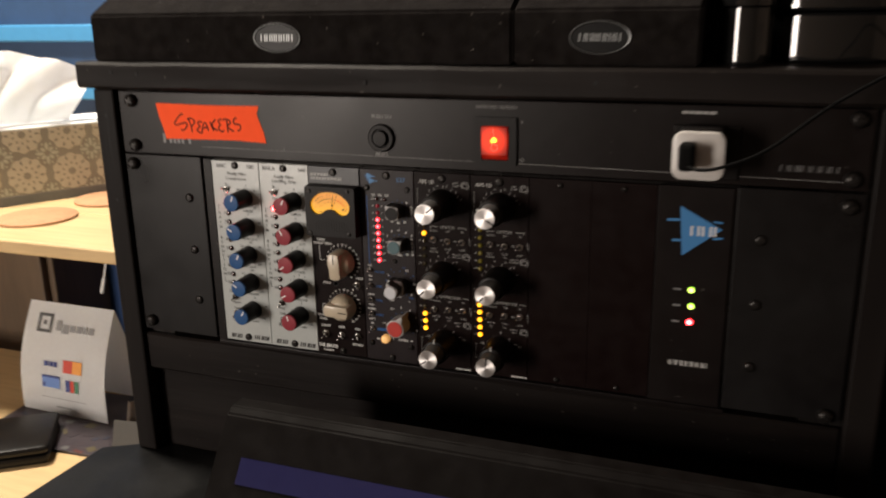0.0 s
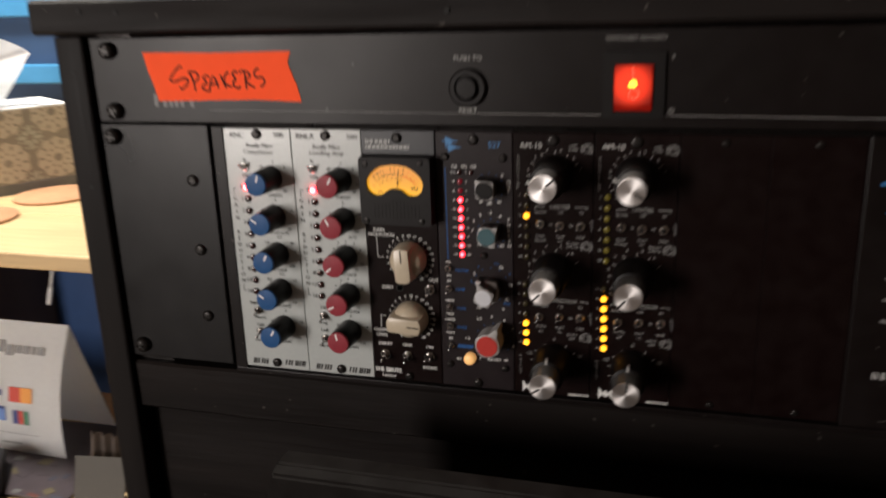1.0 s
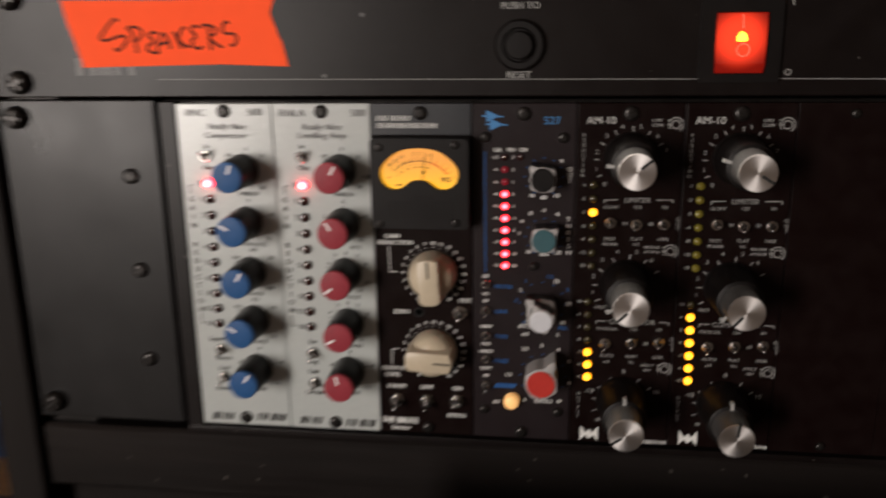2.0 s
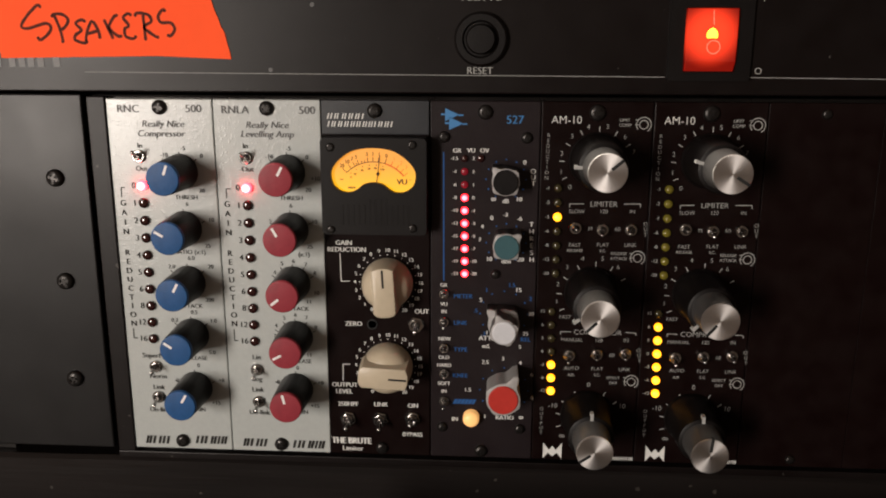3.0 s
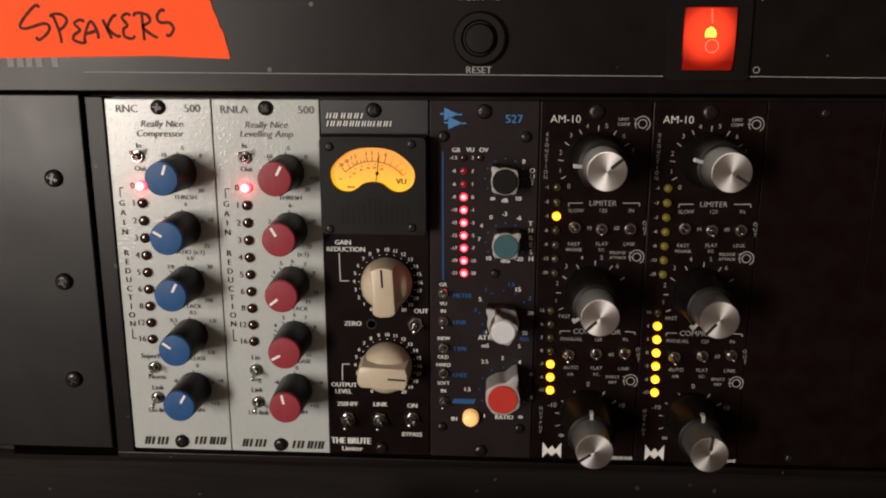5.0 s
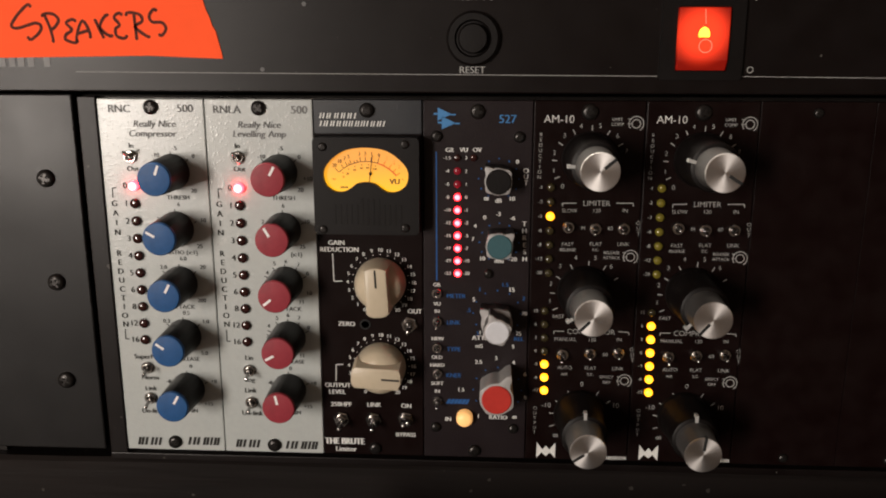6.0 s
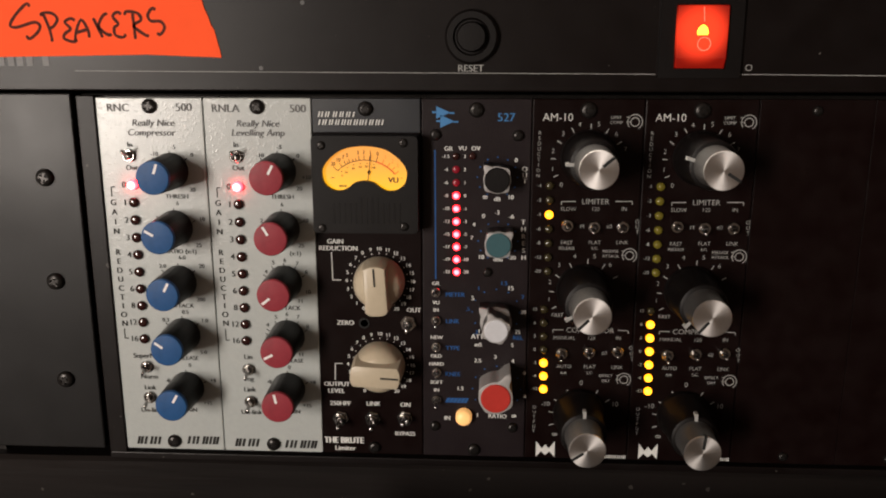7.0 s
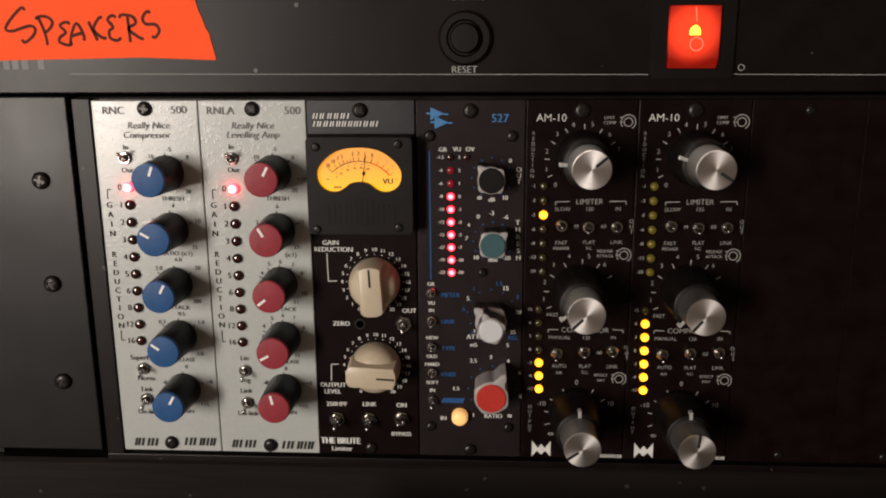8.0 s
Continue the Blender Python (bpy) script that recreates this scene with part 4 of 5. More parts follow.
# ---- limiter module with the lit needle meter ----
limiter = module("limiter_module", 2, MODULE_BLACK, "black limiter module with amber needle meter and ivory knobs")
HEAD_Z = (94.0, 1071.6)[1]
part("head_plate", box(2 * W * MM + 0.0003, 3 * W * MM - 0.0003, -0.0005, 0.0002, HEAD_Z * MM, Z1, 0.0002), MODULE_CHARCOAL, limiter)
screw(limiter, 95.1, 1079.8, 2.6, 1.6, turn=40, base=0.5)
screw(limiter, 95.9, 952.8, 2.3, 1.4, turn=10)
MX0, MZ1 = 77.2, 1071.2
MX1, MZ0 = 113.6, 1037.6
def kidney(cx, cz):
    """The meter's window: a flat arch with round ends and a round notch from below."""
    half = [(0.0, 7.4), (6.6, 6.5), (11.1, 3.8), (13.9, 0.6), (14.6, -2.2), (13.7, -5.5), (11.0, -7.6), (7.9, -7.9), (5.5, -6.8), (3.2, -5.1), (0.0, -4.5)]
    loop = half + [(-x, z) for x, z in half[-2:0:-1]]
    return [(cx + x, cz + z) for x, z in smooth_loop(loop, 5)]


KX, KZ = 95.3, 1060.4
meter = part("meter_body", box(MX0 * MM, MX1 * MM, -0.0058, -0.0002, MZ0 * MM, MZ1 * MM, 0.0003), KNOB_BLACK, limiter, "black moulded needle meter housing")
part("meter_bezel", holed_plate(rounded_rect(MX0, MX1, MZ0, MZ1, 1.6), kidney(KX, KZ), 5.7, 8.0), KNOB_BLACK, meter, smooth=40)
FACE = material("backlit_amber_scale", (0.16, 0.07, 0.012), 0.5, emit=(1.0, 0.36, 0.03), strength=0.88)
nodes, links = FACE.node_tree.nodes, FACE.node_tree.links
level = nodes.new("ShaderNodeSeparateXYZ")
ramp = nodes.new("ShaderNodeMapRange")
ramp.inputs["From Min"].default_value, ramp.inputs["From Max"].default_value = (94.8, 1052.9)[1] * MM, (95.0, 1063.4)[1] * MM
tint = nodes.new("ShaderNodeMix")
tint.data_type = "RGBA"
tint.inputs[6].default_value, tint.inputs[7].default_value = (1.25, 0.60, 0.008, 1), (0.98, 0.37, 0.045, 1)
links.new(nodes["Texture Coordinate"].outputs["Object"], level.inputs[0])
links.new(level.outputs["Z"], ramp.inputs["Value"])
links.new(ramp.outputs[0], tint.inputs[0])
links.new(tint.outputs[2], nodes["Principled BSDF"].inputs["Emission Color"])
CX, CZ = 94.9, 1059.9
part("scale_plate", box((CX - 16.2) * MM, (CX + 16.2) * MM, -0.0062, -0.0058, (CZ - 9) * MM, (CZ + 9.5) * MM), FACE, meter, "glowing amber meter scale")
PX, PZ = KX, KZ - 11.0
p = Print(0, 6.35)
p.arc(PX, PZ, 13.5, -44, 17, 0.26)
for a, l in ((-44, 2.0), (-35, 1.6), (-28.5, 1.5), (-25, 0.9), (-22, 1.5), (-17, 0.9), (-12.5, 0.9), (-8, 1.6), (-0.8, 1.6), (7, 1.6), (17, 1.9)):
    p.dial(PX, PZ, 13.5, 13.5 + l, (a,), 0.24)
for a in range(-40, 18, 11):
    p.disc(PX + 12.4 * math.sin(radians(a)), PZ + 12.4 * math.cos(radians(a)), 0.22, 6)
for t, a in (("20", -42), ("10", -34), ("7", -27), ("5", -21.5), ("3", -8), ("2", -0.8), ("1", 7), ("0", 16)):
    p.text(t, PX + 16.3 * math.sin(radians(a)), PZ + 16.3 * math.cos(radians(a)), 1.35, wide=0.8, bold=0.05)
for t, a in (("0", -44), ("20", -35), ("40", -21), ("60", -8), ("80", 3), ("100", 15)):
    p.text(t, PX + 11.3 * math.sin(radians(a)), PZ + 11.3 * math.cos(radians(a)), 0.75, bold=0.05)
p.line(KX - 11.8, KZ - 3.6, KX - 10.5, KZ - 3.7, 0.25)
p.blocks([0.5, 0.5, 0.4, 0.5], KX - 7.7, KZ - 6.5, 0.7, 0.0, 0.2)
p.text("VU", KX + 9.8, KZ - 4.3, 1.9, bold=0.08)
p.text("+", KX + 12.6, KZ - 3.6, 1.0)
p.put("scale_print", material("brown_scale_ink", (0.10, 0.035, 0.005), 0.6), meter)
p = Print(0, 6.35)
p.arc(PX, PZ, 13.5, 17, 50, 0.55)
for a in (26, 35, 43, 50):
    p.dial(PX, PZ, 13.5, 15.2, (a,), 0.26)
for t, a in (("1", 26), ("2", 36), ("3", 44)):
    p.text(t, PX + 16.3 * math.sin(radians(a)), PZ + 16.3 * math.cos(radians(a)), 1.3, wide=0.8)
p.put("overload_print", material("orange_scale_ink", (0.45, 0.10, 0.01), 0.6, emit=(1.0, 0.16, 0.01), strength=0.35), meter)
p = Print(0, 7.0)
p.line(KX + 0.9, KZ - 6.0, KX + 2.3, KZ + 4.8, 0.3)
p.poly([(KX + 1.5, KZ - 2.6), (KX + 2.2, KZ - 1.5), (KX + 1.6, KZ - 0.5), (KX + 0.9, KZ - 1.6)])
p.put("needle", INK_BLACK, meter)
for x, z in ((80.7, 1068.0), (108.8, 1069.0), (80.2, 1039.3), (108.8, 1040.1)):
    screw(meter, x, z, 1.5, 0.7, base=8.0, name="meter_screw")
for k in range(13):
    x = MX0 + 7 + k * 1.9
    part("rib", box(x * MM, (x + 0.7) * MM, -0.0081, -0.0079, (MZ0 + 3.5) * MM, (MZ0 + 10.5 + (2 if 4 < k < 9 else 0)) * MM, 0.0001, 1), KNOB_BLACK, meter)
for (x, z), a in (((98.9, 1018.3), -3), ((98.6, 986.2), 93)):
    bar_knob(limiter, x, z, a)
p = Print()
p.strokes([0.7, 1.8, 2.3, 1.9, 1.9, 1.9], 85.0, 1077.9, 1.9, 0.25, 0.4, 0.5)
p.strokes([1.8, 1.9, 1.8, 1.8, 1.6, 1.8, 1.6, 0.7, 1.9, 1.8, 1.7], 90.0, 1075.2, 1.9, 0.25, 0.4, 0.5)
for v in range(len(p.verts)):
    p.verts[v] = (p.verts[v][0], -0.0007, p.verts[v][2])
p.put("maker_mark", INK_WHITE, limiter)
p = Print()
for cx, cz in ((98.9, 1018.3), (98.6, 986.2)):
    p.ring([str(n) for n in range(21)], cx, cz, 12.0, -150, 15, 1.35, bold=0.05)
    for a in range(21):
        p.disc(cx + 10.3 * math.sin(radians(-150 + 15 * a)), cz + 10.3 * math.cos(radians(-150 + 15 * a)), 0.22, 6)
for t, x, z, s in (("GAIN", 83.2, 1032.8, 1.7), ("REDUCTION", 84.2, 1030.3, 1.7), ("ZERO", 86.1, 1002.3, 1.7), ("OUT", 111.2, 1007.5, 1.7), ("OUTPUT", 82.2, 978.2, 1.7), ("LEVEL", 81.9, 975.5, 1.7)) + (
                   ("250HPF", 83.3, 970.5, 1.7), ("LINK", 95.7, 970.6, 1.7), ("ON", 107.8, 970.4, 1.7), ("BYPASS", 107.5, 958.7, 1.6), ("Limiter", 84.7, 952.3, 1.9)):
    p.text(t, x, z, s, bold=0.06)
p.text("THE BRUTE", 84.3, 955.5, 2.5, wide=0.82, bold=0.09)
p.path([(81.7, 1028.8), (81.9, 1018.4), (85.0, 1018.5)], 0.3)
p.path([(81.6, 979.8), (81.8, 986.3), (84.5, 986.4)], 0.3)
p.put("legend", INK_WHITE, limiter)
part("trim_hole", lathe([(2.0, 0), (2.0, 0.2), (1.5, 0.25), (1.4, -0.3), (0, -0.3)], 20), HOLE_BLACK, limiter, at=panel_at(93.0, 1002.2, 0.3))
toggle(limiter, 109.1, 1002.5, 3.1, 6.0, 10, 4)
toggle(limiter, 83.2, 964.6, 3.1, 6.0, 15, 5)
toggle(limiter, 95.4, 964.6, 3.1, 6.0, 15, 5)
toggle(limiter, 107.5, 965.1, 3.1, 6.0, -2, -4)

# ---- slate compressor module with the red light column ----
slate = module("compressor_module", 3, MODULE_SLATE, "slate compressor module with red light column and winged knobs")
for x, z, r in ((133.3, 1079.5, 2.6), (119.2, 1071.0, 2.0), (147.7, 1070.9, 2.0), (137.7, 1022.1, 1.7), (118.8, 962.2, 1.9), (147.7, 962.2, 1.9), (133.4, 952.8, 2.4)):
    screw(slate, x, z, r, 1.4, turn=r * 37)
LX0, LZ0 = 126.3, 1063.6
LX1, LZ1 = 126.7, 1022.1
p, q = Print(), Print()
for i in range(10):
    u = i / 9
    x, z = LX0 + (LX1 - LX0) * u, LZ0 + (LZ1 - LZ0) * u
    led(slate, x, z, 1.3, LED_RED if i > 2 else LED_RED_DIM if i > 0 else LED_RED_OFF, 1.2)
    p.text("-1.5 -4 -6 -8 -10 -12 -15 -17 -19 -23".split()[i], x - 3.5, z, 1.2, bold=0.05)
    p.text("3 2 1 0 -1 -3 -5 -7 -10 -20".split()[i], x + 3.1, z, 1.2, bold=0.05)
led(slate, 132.0, 1063.7, 1.3, LED_RED_OFF, 1.2)
for t, x, z, s in (("GR", 123.7, 1066.3, 1.5), ("VU", 128.6, 1066.4, 1.5), ("OV", 133.2, 1066.4, 1.5), ("0", 147.2, 1062.4, 1.5), ("dB", 140.8, 1048.7, 1.5), ("10", 145.5, 1049.4, 1.5)) + (
                   ("0", 136.1, 1042.6, 1.5), ("-3", 140.9, 1043.9, 1.5), ("-6", 145.9, 1042.5, 1.5), ("4", 132.8, 1039.5, 1.4), ("7", 132.0, 1034.7, 1.4), ("10", 135.4, 1027.7, 1.5), ("dBu", 141.4, 1026.9, 1.5), ("-20", 146.3, 1027.6, 1.5)) + (
                   ("GR", 119.2, 1017.7, 1.35), ("VU", 119.3, 1010.5, 1.35), ("IN", 119.3, 1007.7, 1.35), ("NEW", 119.5, 997.2, 1.35), ("OLD", 119.3, 990.0, 1.35), ("HARD", 119.4, 986.9, 1.35), ("SOFT", 119.4, 979.7, 1.35), ("IN", 119.4, 976.6, 1.35)) + (
                   ("15", 146.1, 1016.3, 1.6), ("5", 132.6, 1012.4, 1.6), ("20", 150.9, 1007.4, 1.4), ("1", 135.0, 999.9, 1.4), ("25", 149.0, 999.8, 1.4), ("ATTACK", 136.9, 997.8, 1.7), ("mS", 134.7, 994.7, 1.5), ("S", 147.1, 994.7, 1.4)) + (
                   ("2.5", 134.6, 988.5, 1.5), ("3", 141.0, 990.0, 1.5), ("4", 147.4, 988.5, 1.5), ("6", 151.7, 984.0, 1.5), ("8", 152.0, 974.8, 1.4), ("1.5", 128.2, 977.4, 1.5), ("1", 134.7, 966.9, 1.5), ("RATIO", 142.1, 966.6, 1.6), ("IN", 123.5, 965.5, 1.6)):
    p.text(t, x, z, s, bold=0.06)
p.text("8", 136.6, 1049.3, 1.7, turn=90, bold=0.05)
p.text("8", 148.2, 966.8, 1.7, turn=90, bold=0.05)
p.stack("OUT", 150.2, 1059.3, 150.3, 1055.1, 1.7, bold=0.05)
p.stack("THRESH", 150.1, 1040.5, 150.5, 1027.7, 1.7, bold=0.05)
p.put("legend", INK_WHITE, slate)
for t, x, z, s in (("METER", 126.2, 1013.6, 1.6), ("LINK", 125.3, 1003.5, 1.6), ("TYPE", 125.4, 993.2, 1.6), ("KNEE", 125.4, 983.0, 1.6), ("1", 134.7, 1016.1, 1.5), ("1.5", 143.7, 1018.1, 1.5), ("2", 150.5, 1013.1, 1.5), (".5", 130.8, 1008.3, 1.5), (".3", 133.8, 999.5, 1.5), ("REL", 149.1, 997.6, 1.6)):
    q.text(t, x, z, s, bold=0.05)
for (cx, cz), r, a0, step, n in (((140.8, 1056.4), 7.0, -150, 30, 11), ((141.3, 1033.6), 7.0, -150, 30, 11), ((141.0, 1007.2), 8.6, -150, 30, 11), ((141.6, 977.5), 8.9, -120, 30, 9)):
    for k in range(n):
        a = radians(a0 + step * k)
        q.disc(cx + r * math.sin(a), cz + r * math.cos(a), 0.3, 8)
q.line(119.0, 1065.7, 119.2, 1019.2, 0.42)
q.blocks([1.2, 1.2, 1.2, 1.2, 1.2, 1.0], 127.0, 972.6, 1.9, 0.5, 0.2)
q.put("blue_legend", INK_BLUE, slate, "blue lettering and dots")
q = Print()
q.text("527", 143.5, 1077.1, 2.8, bold=0.03)
for (x, z), s in (((121.7, 1078.6), 1.0), ((123.1, 1075.6), 1.0)):
    q.poly([(x - 2.2, z + 2.2), (x - 2.2, z - 2.2), (x + 2.6, z)])
    q.poly([(x - 3.6, z + 0.4), (x - 3.6, z - 0.2), (x - 2.25, z - 0.2), (x - 2.25, z + 0.4)])
    q.poly([(x + 2.3, z + 0.1), (x + 2.3, z - 0.4), (x + 4.0, z - 0.4), (x + 4.0, z + 0.1)])
q.put("emblem", LOGO_BLUE, slate, "two small blue triangles")
winged_knob(slate, 140.6, 1056.8, -42, KNOB_BLACK, 9.6, 4.7, 0.75, 1.3, cap_r=4.35)
winged_knob(slate, 141.3, 1034.3, 48, CAP_TEAL, 9.8, 4.7, 0.75, 1.3, cap_r=4.35)
winged_knob(slate, 140.9, 1005.6, -48, None, 8.0, 5.6, 0.8, 1.6)
winged_knob(slate, 140.9, 1005.6, -22, CAP_WHITE, 16.5, 4.5, 0.7, 1.6, 8.0, body_ink=KNOB_DARK_GREY, cap_r=4.1)
winged_knob(slate, 141.2, 978.8, 29, CAP_RED, 12.0, 6.1, 0.5, 3.9, body_ink=KNOB_GREY, cap_r=5.35)
for (x, z), down in (((119.2, 1014.5), -4), ((119.3, 1003.8), 12), ((119.3, 993.7), -3), ((119.4, 983.7), -3), ((119.4, 972.7), 14)):
    toggle(slate, x, z, 1.9, 4.4, down, 3, hexed=False)
part("push_button", lathe([(3.0, 0), (3.0, 2.6), (2.7, 3.3), (1.8, 3.8), (0, 4.0)], 28), BUTTON_GLOW, slate, "glowing amber push button", at=panel_at(129.6, 966.6), smooth=50)


# ---- two black limiter modules with spun metal knobs ----
def black_module(k, label, knob_turns, ring_turns, reduction, level, plain, heights):
    dx = (k - 4) * W
    root = module("limiter_module", k, MODULE_BLACK, label)
    screw(root, (k + 0.5) * W, 1079.6, 2.8, 1.4, turn=25 * k)
    knobs = [(171.7, 1063.6), (171.7, 1016.0), (171.9, 968.8)]
    p = Print(dx)
    for n, (x, z) in enumerate(knobs):
        dual_knob(root, x + dx, z, knob_turns[n], ring_turns[n], heights[n])
    p.dial(172.0, 1062.1, 11.2, 13.0, (-115, -86, -57, -28, 2, 30, 58), 0.32)
    p.dial(172.8, 1014.4, 11.2, 13.0, (-115, -86, -57, -28, 2, 30, 58), 0.32)
    p.dial(173.2, 966.7, 10.6, 12.4, (-105, -80, -55, -27, 27, 53), 0.32)
    for t, x, z, s in (("0", 163.0, 1054.0, 1.6), ("1", 159.8, 1059.4, 1.6), ("2", 159.8, 1065.7, 1.6), ("3", 163.1, 1071.6, 1.6), ("4", 168.6, 1074.8, 1.6), ("5", 175.1, 1075.0, 1.6), ("6", 181.1, 1071.6, 1.6), ("7", 184.4, 1066.5, 1.4)) + (
                       ("3", 163.1, 1025.2, 1.6), ("4", 168.5, 1028.4, 1.6), ("5", 175.5, 1028.5, 1.6), ("6", 181.1, 1025.5, 1.6), ("2", 160.1, 1018.8, 1.6), ("1", 159.9, 1012.4, 1.6)) + (
                       ("0", 172.6, 980.6, 1.8), ("-10", 159.8, 972.0, 1.8), ("10", 185.2, 972.4, 1.8)) + (
                       ("LIMITER", 175.0, 1048.1, 1.9), ("COMPRESSOR", 175.0, 1000.9, 1.9)):
        p.text(t, x, z, s)
    p.text("8", 163.6, 959.8, 2.0, turn=90)
    for t, x, z in (("LIMIT", 180.8, 1077.2), ("COMP", 180.9, 1075.5), ("RELEASE", 181.0, 1030.4), ("ATTACK", 181.1, 1028.6), ("EFFECT", 181.4, 983.5), ("DRY", 181.5, 981.5), ("RELEASE", 165.6, 1031.3), ("S.C.", 175.4, 1031.4), ("A/R", 166.0, 984.3), ("S.C.", 175.5, 984.5)):
        p.text(t, x, z, 1.05, bold=0.02)
    for t, x, z in (("SLOW", 165.7, 1045.4), ("120", 175.1, 1045.5), ("IN", 185.0, 1045.6), ("M", 170.7, 1039.2), ("60", 180.2, 1039.3), ("FAST", 165.5, 1033.3), ("FLAT", 175.3, 1033.5), ("LINK", 184.9, 1033.6), ("FAST", 163.1, 1006.5)) + (
                    ("MANUAL", 165.9, 997.9), ("120", 175.5, 997.9), ("IN", 185.3, 998.1), ("60", 180.5, 992.3), ("AUTO", 166.1, 986.9), ("FLAT", 175.4, 986.9), ("LINK", 185.3, 986.9)):
        p.text(t, x, z, 1.35)
    p.stack("OUT", 189.8, 1041.2, 190.0, 1037.4, 1.35)
    p.stack("OUT", 190.0, 994.4, 190.5, 990.3, 1.35)
    p.stack("REDUCTION", 155.1, 1071.9, 154.8, 1057.1, 1.25)
    p.stack("OUTPUT", 155.7, 970.6, 155.7, 961.0, 1.25)
    for pts in ([(163.2, 1046.8), (163.2, 1048.0), (168.1, 1048.1)], [(181.9, 1048.2), (187.6, 1048.3), (187.7, 1047.1)], [(161.7, 999.8), (161.7, 1000.9), (165.4, 1000.9)], [(185.0, 1001.1), (188.6, 1000.9), (188.7, 999.9)]):
        p.path(pts, 0.28)
    for cx, cz in ((187.2, 1075.7), (187.7, 1028.9), (188.0, 982.1)):
        p.arc(cx, cz, 2.5, -130, 150, 0.3)
        p.arc(cx, cz, 1.45, 0, 360, 0.3)
        p.line(cx - 2.9, cz + 1.6, cx - 1.7, cz + 1.6, 0.25)
        p.line(cx - 2.9, cz, cx - 1.5, cz, 0.25)
    for i, t in enumerate("-1 -2 -3 -6 -8 -12 -20".split()):
        u = i / 6
        (x0, z0), (x1, z1) = (159.0, 1053.6), (159.1, 1022.8)
        x, z = x0 + (x1 - x0) * u, z0 + (z1 - z0) * u
        p.text(t, x - 3.5, z, 1.2, bold=0.03)
        led(root, x + dx, z, 1.5, LED_YELLOW if i in reduction else plain, 1.7)
    for i, t in enumerate("15 6 3 0 -3 -6 -12".split()):
        u = i / 6
        (x0, z0), (x1, z1) = (158.2, 1008.6), (158.8, 977.9)
        x, z = x0 + (x1 - x0) * u, z0 + (z1 - z0) * u
        p.text(t, x - 3.2, z, 1.2, bold=0.03)
        led(root, x + dx, z, 1.5, LED_YELLOW if i in level else LED_SMOKE_OFF, 1.5)
    p.put("legend", INK_DIM, root)
    q = Print(dx)
    q.text("AM-10", 161.1, 1077.2, 2.6)
    x, z = 160.2, 953.7
    q.poly([(x - 3.5, z + 3.2), (x - 3.5, z - 3.2), (x - 1.6, z - 0.9), (x - 1.3, z + 0.3)])
    q.poly([(x + 3.5, z + 3.2), (x + 3.5, z - 3.2), (x + 1.6, z - 0.9), (x + 1.3, z + 0.3)])
    q.poly([(x - 1.3, z + 0.3), (x - 1.6, z - 0.9), (x, z - 2.4), (x + 1.6, z - 0.9), (x + 1.3, z + 0.3), (x, z + 1.9)])
    q.strokes([0.9, 0.8, 0.9, 0.9, 1.1, 1.1, 1.1, 0.9], 185.0, 951.2, 1.3, 0, 0.35, 0.5)
    q.put("maker_mark", INK_WHITE, root)
    for (x, z), down, side in (((165.5, 1039.5), -4, -4), ((174.9, 1039.0), 13, -6), ((184.8, 1039.1), 6, -10), ((165.1, 992.0), 14, -6), ((175.0, 992.6), 3, -6), ((185.2, 993.0), 3, -6)):
        toggle(root, x + dx, z, 2.2, 5.0, down, side, hexed=False)
    return root


black_module(4, "black limiter module with spun metal knobs, few amber lights lit", (50, -135, -125), (-90, -125, 0), (2,), (4, 5, 6), LED_SMOKE_OFF, (31.0, 31.0, 31.0))
black_module(5, "black limiter module with spun metal knobs, six amber lights lit", (122, -140, 6), (-75, -140, 0), (), (1, 2, 3, 4, 5, 6), LED_OFF_GLOWLIT, (31.0, 31.0, 31.0))

# ---- blank panels and power panel ----
for k in (6, 7):
    blank = thing("blank_panel", ((k + 0.5) * W * MM, 0, Z0), "plain black blank panel with two small screws", "blank panel", "blank panels")
    part("faceplate", box(k * W * MM + 0.00015, (k + 1) * W * MM - 0.00005, 0, 0.0028, Z0, Z1, 0.0001), MODULE_BLACK, blank)
    screw(blank, (k + 0.5) * W, 1079.6, 1.7, 1.2, DARK_STEEL, turn=30 * k)
    screw(blank, (k + 0.5) * W, 952.9, 1.7, 1.2, DARK_STEEL, turn=50 * k)
power = thing("power_supply_panel", (0.327, 0, Z0), "black power panel with blue emblem, green and red lights", "power panel")
part("faceplate", box(0.3052, 0.3470, -0.0006, 0.0028, Z0 - 0.001, Z1 + 0.0005, 0.0005), RACK_BLACK, power)
p = Print(0, 0.8)
p.poly([(318.0, 1072.2), (320.2, 1042.6), (341.6, 1059.6)])
p.line(311.0, 1063.6, 318.2, 1064.0, 1.5)
p.line(314.4, 1051.6, 319.2, 1051.9, 1.5)
p.line(336.5, 1063.9, 341.5, 1063.6, 1.2)
p.line(337.0, 1053.9, 342.0, 1054.5, 1.2)
p.put("emblem", LOGO_BLUE, power, "blue triangle emblem")
p = Print(0, 1.0)
p.strokes([5.0, 5.4, 1.6], 331.6, 1058.0, 5.8, 0.0, 1.2, 0.42)
p.put("maker_mark", INK_WHITE, power, "white mark over the emblem")
p = Print(0, 1.0)
p.strokes([0.8, 2.6, 2.6, 2.2, 2.6, 2.6, 2.6, 2.2], 327.6, 975.6, 3.2)
p.put("model_mark", INK_WHITE, power)
p = Print(0, 1.0)
